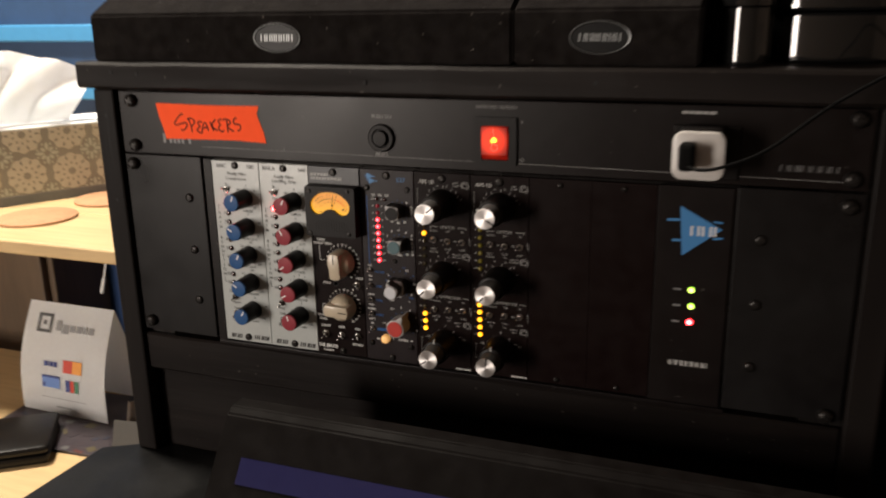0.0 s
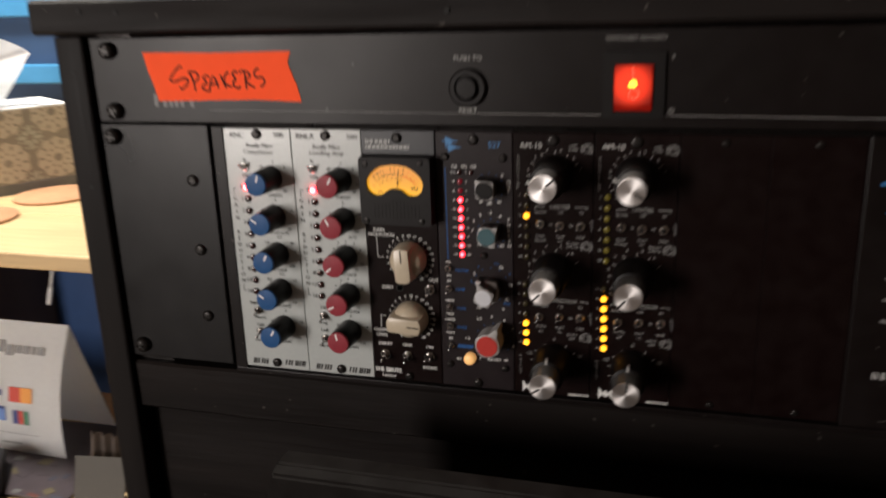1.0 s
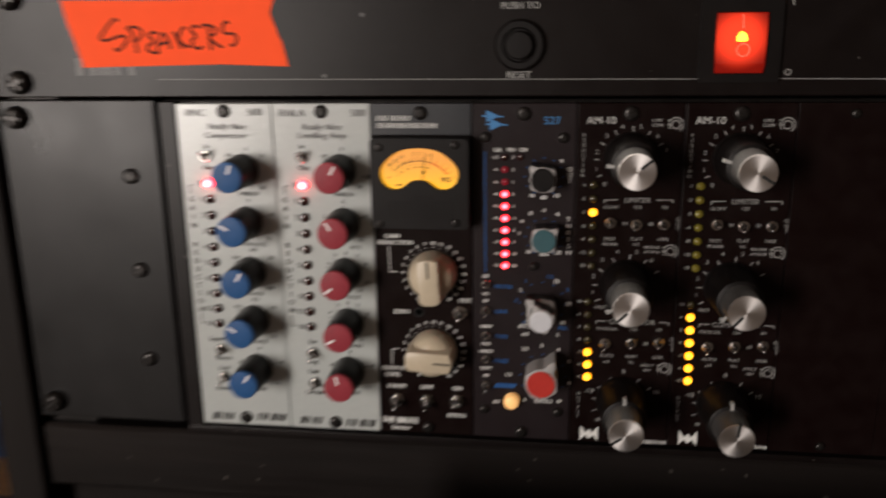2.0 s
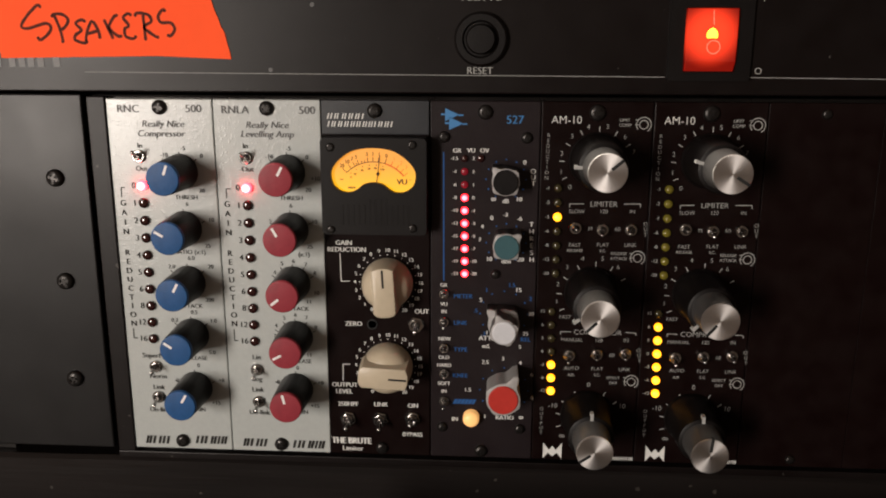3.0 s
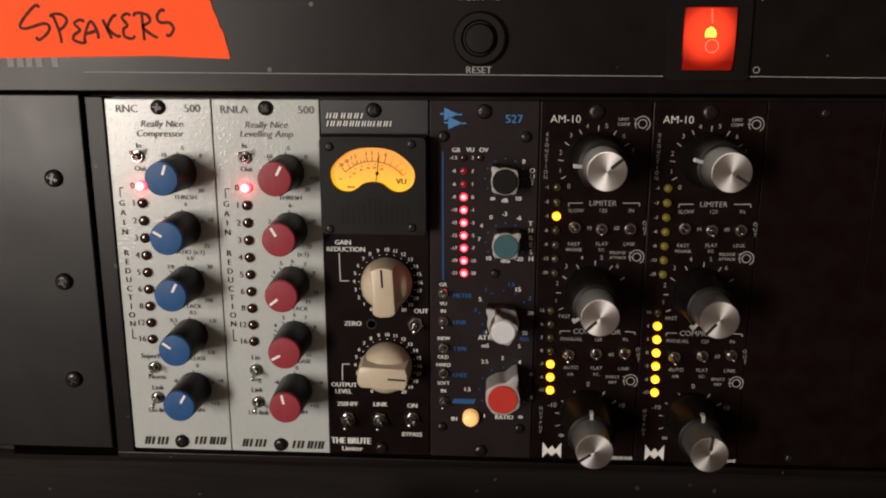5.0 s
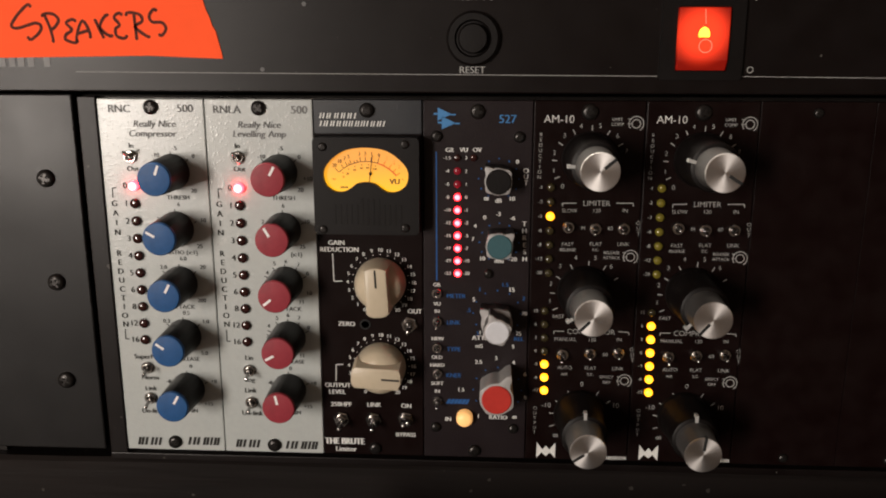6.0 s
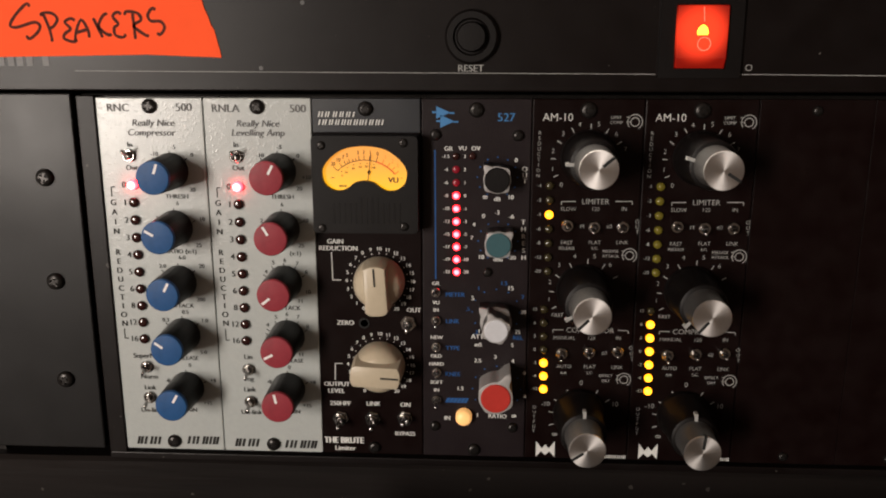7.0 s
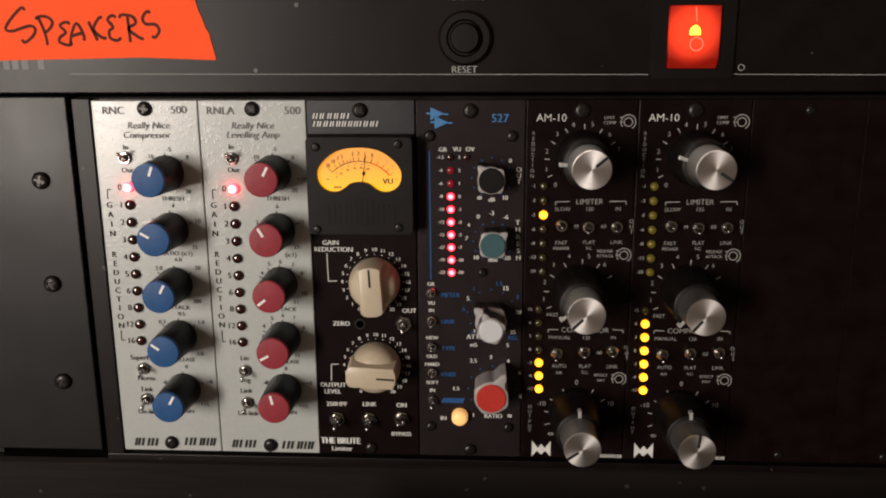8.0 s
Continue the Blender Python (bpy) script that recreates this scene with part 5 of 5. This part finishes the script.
for x, z in ((319.0, 1022.1), (319.2, 1012.1), (319.1, 1002.0)):
    p.blocks([0.8, 1.3, 1.3], x, z, 1.2, 0, 0.35)
p.put("legend", INK_PALE, power)
for (x, z), ink in (((327.0, 1022.2), LED_GREEN), ((327.4, 1012.2), LED_GREEN), ((327.0, 1002.2), LED_RED_BRIGHT)):
    led(power, x, z, 1.9, ink, 2.2)

# ---- charger and cable ----
charger = thing("usb_charger", (0.33, -0.002, 1.104), "usb charger with white rounded front plugged into outlet", "charger")
part("body", box(0.3160, 0.3395, -0.0262, -0.0016, 1.0960, 1.1190, 0.0030, 3), KNOB_BLACK, charger, "dark casing behind the front", smooth=40)
part("front", plate(rounded_rect(314.2, 341.2, 1093.0, 1118.8, 5.5), 26.0, 30.0, 1.3), CHARGER_WHITE, charger, smooth=40)
part("port", box(0.3200, 0.3255, -0.0300, -0.0290, 1.1005, 1.1140, 0.0004), HOLE_BLACK, charger)
cable = thing("charging_cable", (0.33, -0.045, 1.10), "black usb cable leading up from the charger", "cable")
part("plug", box(0.3185, 0.3265, -0.044, -0.0302, 1.1000, 1.1140, 0.002), CABLE_BLACK, cable)
part("cord", tube([(0.323, -0.042, 1.1035), (0.329, -0.049, 1.1025), (0.341, -0.052, 1.105), (0.362, -0.046, 1.114), (0.392, -0.030, 1.136), (0.43, -0.02, 1.157), (0.47, 0.0, 1.165), (0.60, 0.05, 1.10), (0.68, 0.02, DESK_Z + 0.003), (0.80, -0.05, DESK_Z + 0.003)], 0.0009), CABLE_BLACK, cable, smooth=180)

# ---- foam pads and canister on the rack ----
def wedge(x0, x1):
    """A low block whose upper face slopes up towards the back."""
    bm = bmesh.new()
    prof = [(0.002, 1.1498), (0.002, 1.1815), (0.085, 1.228), (0.20, 1.232), (0.20, 1.1498)]
    a, b = [[bm.verts.new((x, y, z)) for y, z in prof] for x in (x0, x1)]
    for k in range(5):
        bm.faces.new((a[k], a[(k + 1) % 5], b[(k + 1) % 5], b[k]))
    bm.faces.new(a)
    bm.faces.new(b)
    bmesh.ops.recalc_face_normals(bm, faces=bm.faces[:])
    bmesh.ops.bevel(bm, geom=bm.edges[:], offset=0.0015, segments=2, affect="EDGES")
    return bm


def foam_pad(x0, x1, badge_x, label):
    pad = thing("foam_pad", ((x0 + x1) / 2, 0.1, 1.1495), label, "foam pad", "foam pads on the rack")
    part("block", wedge(x0, x1), FOAM, pad)
    badge = part("badge", lathe([(17.0, 0), (17.0, 0.8), (16.4, 1.2), (15.4, 0.9), (0, 0.9)], 48), BADGE_FACE, pad, "oval badge with silver rim", at=(badge_x, 0.002, 1.1657))
    badge.scale = (1.02, 1, 0.54)
    rim = part("rim", lathe([(17.1, 0.4), (17.1, 1.1), (16.9, 1.3), (16.3, 1.2), (16.2, 0.7)], 48), BADGE_RIM, badge, at=(badge_x, 0.002, 1.1657))
    q = Print(badge_x / MM, 0.0)
    q.strokes([3.6, 3.0, 2.4, 2.8, 1.2, 2.8, 3.0], 0, 1165.8, 4.4, 0.05, 0.8, 0.34)
    for i in range(len(q.verts)):
        q.verts[i] = (q.verts[i][0], 0.0009, q.verts[i][2])
    me = bpy.data.meshes.new("badge_mark")
    me.from_pydata(q.verts, [], q.faces)
    part("badge_mark", me, BADGE_SILVER, pad)
    return pad


foam_pad(-0.0925, 0.2165, 0.0587, "long charcoal foam isolation pad with oval badge")
foam_pad(0.2175, 0.3230, 0.268, "short charcoal foam isolation pad with oval badge")
canister = thing("canister", (0.390, 0.105, 1.1495), "glossy black round canister standing on the rack", "canister")
part("body", lathe([(0, 0), (62, 0), (63.5, 1.5), (63.5, 26), (62.5, 27.5), (60, 28)], 72), GLOSS_BLACK, canister, at=(0.390, 0.105, 1.1495), turn=(-90, 0, 0), smooth=12)
part("lid", lathe([(60, 28.2), (65.5, 29), (66.5, 30.5), (66.5, 62), (64.5, 65), (0, 66)], 72), GLOSS_BLACK, canister, at=(0.390, 0.105, 1.1495), turn=(-90, 0, 0), smooth=12)

# Made-up tube, added only to catch a thin upright glint left of the canister
tube_can = thing("highlight_tube", (0.3445, 0.034, 1.1495), "slim glossy black tube added to give a thin upright highlight", "tube")
part("body", lathe([(0, 0), (14, 0), (14.5, 0.6), (14.5, 31), (14.0, 31.6)], 40), GLOSS_BLACK, tube_can, at=(0.3445, 0.034, 1.1495), turn=(-90, 0, 0), smooth=20)
part("lid", lathe([(13.6, 31.8), (15.2, 32.2), (15.4, 33), (15.4, 62), (14.6, 63.4), (0, 63.8)], 40), GLOSS_BLACK, tube_can, at=(0.3445, 0.034, 1.1495), turn=(-90, 0, 0), smooth=20)

# ---- display device in front of the rack ----
device = thing("display_unit", (0.25, -0.09, DESK_Z), "black desktop unit with sloping front and dim blue display", "display unit")
def sloped(x0, x1, y0, y1, z1, back):
    bm = bmesh.new()
    prof = [(back, DESK_Z), (back, z1 + 0.003), (y1 + 0.006, z1 + 0.003), (y1, z1), (y0, DESK_Z + 0.012), (y0, DESK_Z)]
    rows = [[bm.verts.new((x, y, z)) for y, z in prof] for x in (x0, x1)]
    for k in range(len(prof)):
        j = (k + 1) % len(prof)
        bm.faces.new((rows[0][k], rows[0][j], rows[1][j], rows[1][k]))
    bm.faces.new(rows[0])
    bm.faces.new(rows[1])
    bmesh.ops.recalc_face_normals(bm, faces=bm.faces[:])
    bmesh.ops.bevel(bm, geom=bm.edges[:], offset=0.0012, segments=2, affect="EDGES")
    return bm
DY0, DY1, DZ1 = -0.150, -0.088, 0.941
part("housing", sloped(0.058, 0.48, DY0, DY1, DZ1, -0.070), DEVICE_BLACK, device)
slope = Vector((0, DY0 - DY1, DESK_Z + 0.012 - DZ1)).normalized()
lift = Vector((0, -slope.z, slope.y)) * -1
lift = lift if lift.y < 0 else -lift
def on_slope(x, d, h):
    return Vector((x, DY1, DZ1)) + slope * d + lift * h
def slope_panel(x0, x1, d0, d1, h0, h1):
    bm = bmesh.new()
    vs = [bm.verts.new(on_slope(x, d, h)) for h in (h0, h1) for x, d in ((x0, d0), (x1, d0), (x1, d1), (x0, d1))]
    for f in ((0, 1, 2, 3), (4, 5, 6, 7), (0, 1, 5, 4), (1, 2, 6, 5), (2, 3, 7, 6), (3, 0, 4, 7)):
        bm.faces.new([vs[i] for i in f])
    bmesh.ops.recalc_face_normals(bm, faces=bm.faces[:])
    return bm
part("display", slope_panel(0.077, 0.33, 0.0245, 0.0405, -0.001, 0.0006), LCD_GLASS, device, "dim blue backlit display")

# ---- shelf side ----
SHELF_Z, TABLE_Z = 0.903, 0.634
shelf = thing("wall_shelf", (-0.6, 0.72, SHELF_Z - 0.018), "pale pine shelf boards fixed to the blue wall", "shelf")
for y0, y1 in ((0.292, 0.437), (0.4375, 0.582), (0.5825, 0.725)):
    part("board", box(-1.6, -0.12, y0, y1, SHELF_Z - 0.018, SHELF_Z, 0.0025), PINE, shelf)
for x in (-1.5, -0.2):
    part("bracket", box(x - 0.012, x + 0.012, 0.45, 0.729, SHELF_Z - 0.048, SHELF_Z - 0.018, 0.002), WALL_DARK, shelf)
table = thing("side_table", (-0.8, 0.3, 0), "low pale wooden table under the shelf", "table")
part("tabletop", box(-1.4, -0.16, 0.05, 0.50, TABLE_Z - 0.03, TABLE_Z, 0.003), PINE, table)
for x, y in ((-1.35, 0.09), (-1.35, 0.46), (-0.21, 0.09), (-0.21, 0.46)):
    part("leg", box(x - 0.025, x + 0.025, y - 0.025, y + 0.025, 0, TABLE_Z - 0.03, 0.003), PINE, table)

C, ALONG, INTO = Vector((-0.588, 0.597, SHELF_Z)), Vector((-0.534, -0.845, 0)).normalized(), Vector((-0.845, 0.534, 0)).normalized()
TH = 0.112
FRAME = Matrix(((ALONG.x, INTO.x, 0, C.x), (ALONG.y, INTO.y, 0, C.y), (0, 0, 1, C.z), (0, 0, 0, 1)))
tissue_box = thing("tissue_box", tuple(C + ALONG * 0.12 + INTO * 0.06), "taupe tissue box printed with cream rosettes, tissue pulled out", "tissue box")
def boxed(x0, x1, y0, y1, z0, z1, bevel=0.0):
    bm = box(x0, x1, y0, y1, z0, z1, bevel, 1)
    bmesh.ops.transform(bm, matrix=FRAME, verts=bm.verts[:])
    bmesh.ops.recalc_face_normals(bm, faces=bm.faces[:])
    return bm
part("carton", boxed(0, 0.24, 0, 0.12, 0.013, TH, 0.001), CARTON_TAUPE, tissue_box)
part("carton_base", boxed(-0.0005, 0.2405, -0.0005, 0.1205, 0.0, 0.014, 0.0005), CARTON_GREY, tissue_box)
part("top_film", boxed(0.001, 0.239, 0.001, 0.119, TH + 0.0002, TH + 0.0014), CARD_WHITE, tissue_box, "white top of the carton")
def face_poly(lists, h=0.0005):
    bm = bmesh.new()
    for pts in lists:
        bm.faces.new([bm.verts.new(FRAME @ Vector((u, -h, v))) for u, v in pts])
    bmesh.ops.dissolve_degenerate(bm, dist=0.00002, edges=bm.edges[:])
    return bm
def petal(cx, cz, a, r0, r1, w, n=8):
    s, c = math.sin(a), math.cos(a)
    pts = []
    for k in range(n):
        t = 2 * math.pi * k / n
        rr, ss = (r0 + r1) / 2 + (r1 - r0) / 2 * math.cos(t), w * math.sin(t)
        pts.append((cx + rr * s + ss * c, cz + rr * c - ss * s))
    return pts
def medallion(cx, cz, r, lobes, depth, n=60):
    pts = []
    for k in range(n):
        a = 2 * math.pi * k / n
        rr = r * (1 - depth * (0.5 - 0.5 * math.cos(lobes * a)))
        pts.append((cx + rr * math.sin(a), cz + rr * math.cos(a)))
    return pts


cream, dark, sage = [], [], []
for i in range(4):
    for j in range(2):
        cx, cz = 0.026 + 0.064 * i, 0.042 + 0.062 * j
        cream.append(medallion(cx, cz, 0.0285, 10, 0.10))
        dark.append(medallion(cx, cz, 0.0060, 8, 0.2, 32))
        for k in range(10):
            a = 2 * math.pi * k / 10
            dark.append(petal(cx, cz, a, 0.0105, 0.0150, 0.0016))
            dark.append(petal(cx, cz, a + math.pi / 10, 0.0175, 0.0245, 0.0019))
    for cz in (0.011, 0.073):
        sx = 0.058 + 0.064 * i
        for k in range(8):
            sage.append(petal(sx, cz, 2 * math.pi * k / 8, 0.004, 0.017 if k % 2 == 0 else 0.012, 0.0026))
            sage.append(petal(sx, cz, 2 * math.pi * (k + 0.5) / 8, 0.013, 0.0165, 0.0018))
        for a in (45, 135, 225, 315):
            sage.append(petal(sx, cz, radians(a), 0.018, 0.022, 0.0014))


def clipped(shapes):
    """Keeps the print on the face: points are drawn in to its border, shapes wholly outside are left out."""
    out = []
    for q in shapes:
        if min(u for u, _ in q) > 0.238 or max(u for u, _ in q) < 0.002 or min(v for _, v in q) > TH - 0.003 or max(v for _, v in q) < 0.017:
            continue
        out.append([(min(max(u, 0.001), 0.239), min(max(v, 0.0155), TH - 0.001)) for u, v in q])
    return out


part("rosette_print", face_poly(clipped(cream)), CARTON_CREAM, tissue_box)
part("rosette_detail", face_poly(clipped(dark), 0.0008), CARTON_TAUPE, tissue_box)
tagged(part("small_rosette_print", face_poly(clipped(sage), 0.0006), CARTON_SAGE, tissue_box), "", "", "", "stuff")

tissue = thing("tissue", tuple(C + ALONG * 0.14 + INTO * 0.05 + Vector((0, 0, TH))), "crumpled white paper tissue standing out of its box", "tissue")
def crumple():
    bm = bmesh.new()
    n = 40
    grid = []
    for i in range(n + 1):
        row = []
        for j in range(n + 1):
            u, v = i / n, j / n
            along = 0.068 + 0.160 * u + (u - 0.5) * 0.05 * v
            rise = min(1.0, 0.62 + u * 0.75)
            top = 0.124 * rise * (0.95 + 0.05 * math.sin(u * 9))
            into = 0.050 + 0.016 * abs(math.sin(u * 8 + v * 3)) * (0.3 + v) - 0.050 * v * v
            p = Vector((along, into, TH + 0.0022 + top * v))
            fold = abs(noise.noise(p * 13 + Vector((3, 1, 0)))) + 0.15 * abs(noise.noise(p * 40))
            p += Vector((0.012 * noise.noise(p * 17), -0.018 * fold * (0.2 + v), -0.008 * fold * v))
            p.z = max(p.z, TH + 0.0022)
            row.append(bm.verts.new(FRAME @ p))
        grid.append(row)
    for i in range(n):
        for j in range(n):
            bm.faces.new((grid[i][j], grid[i + 1][j], grid[i + 1][j + 1], grid[i][j + 1]))
    bmesh.ops.solidify(bm, geom=bm.faces[:], thickness=0.0006)
    return bm
part("sheet", crumple(), TISSUE, tissue, smooth=60)

for x, y in ((-0.586, 0.394), (-0.568, 0.522)):
    coaster = thing("coaster", (x, y, SHELF_Z), "round tan cork coaster lying on the shelf", "coaster", "coasters on the shelf")
    part("disc", lathe([(0, 0), (52, 0), (53.5, 0.8), (53.5, 3.4), (52.5, 4.2), (0, 4.2)], 56), CORK, coaster, at=(x, y, SHELF_Z), turn=(-90, 0, 0), smooth=40)
lead = thing("hanging_cord", (-0.605, 0.547, 0.885), "thin white cord end hanging below the shelf", "cord")
part("cord", tube([(-0.607, 0.547, 0.886), (-0.612, 0.547, 0.84), (-0.618, 0.547, 0.795), (-0.629, 0.547, 0.757)], 0.0016), CARD_WHITE, lead, smooth=180)
part("tip", tube([(-0.627, 0.547, 0.762), (-0.635, 0.547, 0.737)], 0.003), CARD_WHITE, lead, smooth=180)

# ---- tent sign ----
sign = thing("tent_sign", (-0.52, 0.36, 0.6395), "white folded card tent sign with payment marks", "sign")
BL, BR, TL, TR = Vector((-0.599, 0.333, 0.6395)), Vector((-0.447, 0.329, 0.6395)), Vector((-0.607, 0.381, 0.785)), Vector((-0.459, 0.381, 0.785))
def on_sign(u, v, h=0.0):
    p = BL.lerp(BR, u).lerp(TL.lerp(TR, u), v)
    p.y -= 0.013 * math.sin(math.pi * v)
    return p + Vector((0, -0.9, 0.4)) * h
def sign_sheet():
    bm = bmesh.new()
    rows = [[bm.verts.new(on_sign(u / 4, v / 12)) for u in range(5)] for v in range(13)]
    back = []
    for v in range(1, 9):
        back.append([bm.verts.new(TL.lerp(TR, u / 4) + Vector((0.020, 0.030, -0.1455)) * (v / 8)) for u in range(5)])
    rows += back
    for r, s in zip(rows, rows[1:]):
        for k in range(4):
            bm.faces.new((r[k], r[k + 1], s[k + 1], s[k]))
    bmesh.ops.solidify(bm, geom=bm.faces[:], thickness=0.0008)
    return bm
part("card", sign_sheet(), CARD_WHITE, sign, smooth=30)
def sign_print(name, shapes, ink, h=0.0014):
    bm = bmesh.new()
    for u0, u1, v0, v1 in shapes:
        bm.faces.new([bm.verts.new(on_sign(u, v, h)) for u, v in ((u0, v0), (u1, v0), (u1, v1), (u0, v1))])
    part(name, bm, ink, sign)
sign_print("emblem", [(0.155, 0.325, 0.88, 0.905), (0.155, 0.325, 0.745, 0.77), (0.155, 0.185, 0.77, 0.88), (0.295, 0.325, 0.77, 0.88), (0.225, 0.26, 0.81, 0.845)], PRINT_GREY)
sign_print("maker_mark", [(0.38, 0.44, 0.775, 0.86), (0.46, 0.53, 0.755, 0.83), (0.55, 0.61, 0.775, 0.83), (0.63, 0.69, 0.775, 0.83), (0.71, 0.745, 0.775, 0.83), (0.765, 0.83, 0.775, 0.83)], material("mid_grey_print", (0.25, 0.25, 0.25), 0.5, grain=0.1, scale=900))
sign_print("navy_mark", [(0.29, 0.335, 0.455, 0.50), (0.345, 0.36, 0.455, 0.50), (0.37, 0.40, 0.455, 0.50), (0.41, 0.45, 0.455, 0.50)], PRINT_NAVY)
sign_print("red_mark", [(0.52, 0.63, 0.415, 0.53)], PRINT_RED)
sign_print("orange_mark", [(0.63, 0.74, 0.415, 0.53)], PRINT_ORANGE)
sign_print("blue_mark", [(0.27, 0.48, 0.255, 0.37)], PRINT_SKY)
sign_print("blue_mark_band", [(0.27, 0.48, 0.35, 0.37), (0.28, 0.31, 0.265, 0.30)], PRINT_NAVY, 0.0018)
sign_print("panel_mark", [(0.55, 0.60, 0.24, 0.35)], PRINT_NAVY)
sign_print("panel_mark_red", [(0.605, 0.65, 0.24, 0.35)], PRINT_RED)
sign_print("panel_mark_green", [(0.655, 0.70, 0.24, 0.35)], PRINT_GREEN)
sign_print("small_print", [(0.42, 0.60, 0.065, 0.08), (0.25, 0.78, 0.155, 0.16)], material("pale_grey_print", (0.4, 0.4, 0.4), 0.5))

# ---- clutter on the low table ----
mag = thing("magazine", (-0.49, 0.31, TABLE_Z), "colourful magazine lying under the tent sign", "magazine")
def turned_box(cx, cy, a, hx, hy, z0, z1, bevel=0.0):
    bm = box(-hx, hx, -hy, hy, z0, z1, bevel)
    bmesh.ops.transform(bm, matrix=Matrix.Translation((cx, cy, 0)) @ Matrix.Rotation(radians(a), 4, "Z"), verts=bm.verts[:])
    return bm
part("cover", turned_box(-0.500, 0.330, 4, 0.105, 0.080, TABLE_Z + 0.0002, TABLE_Z + 0.0045, 0.0006), PRINT_LILAC, mag)
rnd = random.Random(7)
inks = (PRINT_SLATE, PRINT_LILAC, PRINT_YELLOW, PRINT_RED_DARK, PRINT_GREY, PRINT_LILAC)
for k in range(34):
    cx, cy = -0.585 + 0.0165 * (k % 12) + rnd.uniform(-0.004, 0.004), 0.262 + 0.030 * (k // 12) + rnd.uniform(-0.006, 0.006)
    part("cover_patch", turned_box(cx, cy, rnd.uniform(-40, 40), rnd.uniform(0.003, 0.009), rnd.uniform(0.002, 0.006), TABLE_Z + 0.0044, TABLE_Z + 0.0046 + 0.00001 * k), inks[rnd.randrange(6)], mag)
case = thing("vinyl_case", (-0.50, 0.215, TABLE_Z), "flat black vinyl case lying on the table", "case")
part("lower_half", turned_box(-0.565, 0.205, 36, 0.105, 0.050, TABLE_Z + 0.0003, TABLE_Z + 0.014, 0.005), LEATHER, case, smooth=40)
part("upper_half", turned_box(-0.565, 0.205, 36, 0.107, 0.052, TABLE_Z + 0.0145, TABLE_Z + 0.027, 0.007), LEATHER, case, smooth=40)
card = thing("paper_card", (-0.356, 0.266, TABLE_Z), "small grey paper card leaning beside the sign", "card")
bm = box(-0.029, 0.029, -0.0006, 0.0006, 0, 0.049)
bmesh.ops.transform(bm, matrix=Matrix.Translation((-0.3555, 0.266, TABLE_Z + 0.0008)) @ Matrix.Rotation(radians(8), 4, "Z") @ Matrix.Rotation(radians(-20), 4, "X"), verts=bm.verts[:])
part("sheet", bm, GREY_CARD, card)
pouch = thing("pleated_paper", (-0.352, 0.305, TABLE_Z), "brown pleated paper standing behind the grey card", "paper")
bm = box(-0.034, 0.034, -0.0012, 0.0012, 0, 0.060)
bmesh.ops.subdivide_edges(bm, edges=[e for e in bm.edges if abs(e.verts[0].co.x - e.verts[1].co.x) > 0.05], cuts=36)
for v in bm.verts:
    v.co.y += 0.004 * math.sin(v.co.x * 520) * v.co.z / 0.060
    if v.co.z > 0.03:
        v.co.z += 0.0028 * math.cos(v.co.x * 520) - 0.10 * v.co.x
bmesh.ops.transform(bm, matrix=Matrix.Translation((-0.348, 0.291, TABLE_Z + 0.0006)) @ Matrix.Rotation(radians(8), 4, "Z") @ Matrix.Rotation(radians(-14), 4, "X"), verts=bm.verts[:])
part("folds", bm, BROWN_PAPER, pouch, smooth=60)
cabinet = thing("side_cabinet", (-1.14, 0.66, 0), "brown wooden cabinet standing behind the low table", "cabinet")
BROWN = material("brown_stained_wood", (0.10, 0.065, 0.038), 0.6, grain=0.4, scale=30, bump=0.2, bump_scale=80, wear=0.2, wear_scale=6, stretch=(3, 3, 0.4))
part("body", box(-1.49, -0.788, 0.60, 0.729, 0.0, 0.852, 0.003), BROWN, cabinet)
for x0, x1 in ((-1.48, -1.142), (-1.138, -0.80)):
    door = part("door", box(x0, x1, 0.585, 0.599, 0.03, 0.845, 0.003), BROWN, cabinet)
    part("handle", box((x0 + x1) / 2 - 0.03, (x0 + x1) / 2 + 0.03, 0.570, 0.585, 0.60, 0.61, 0.003), DARK_STEEL, door)
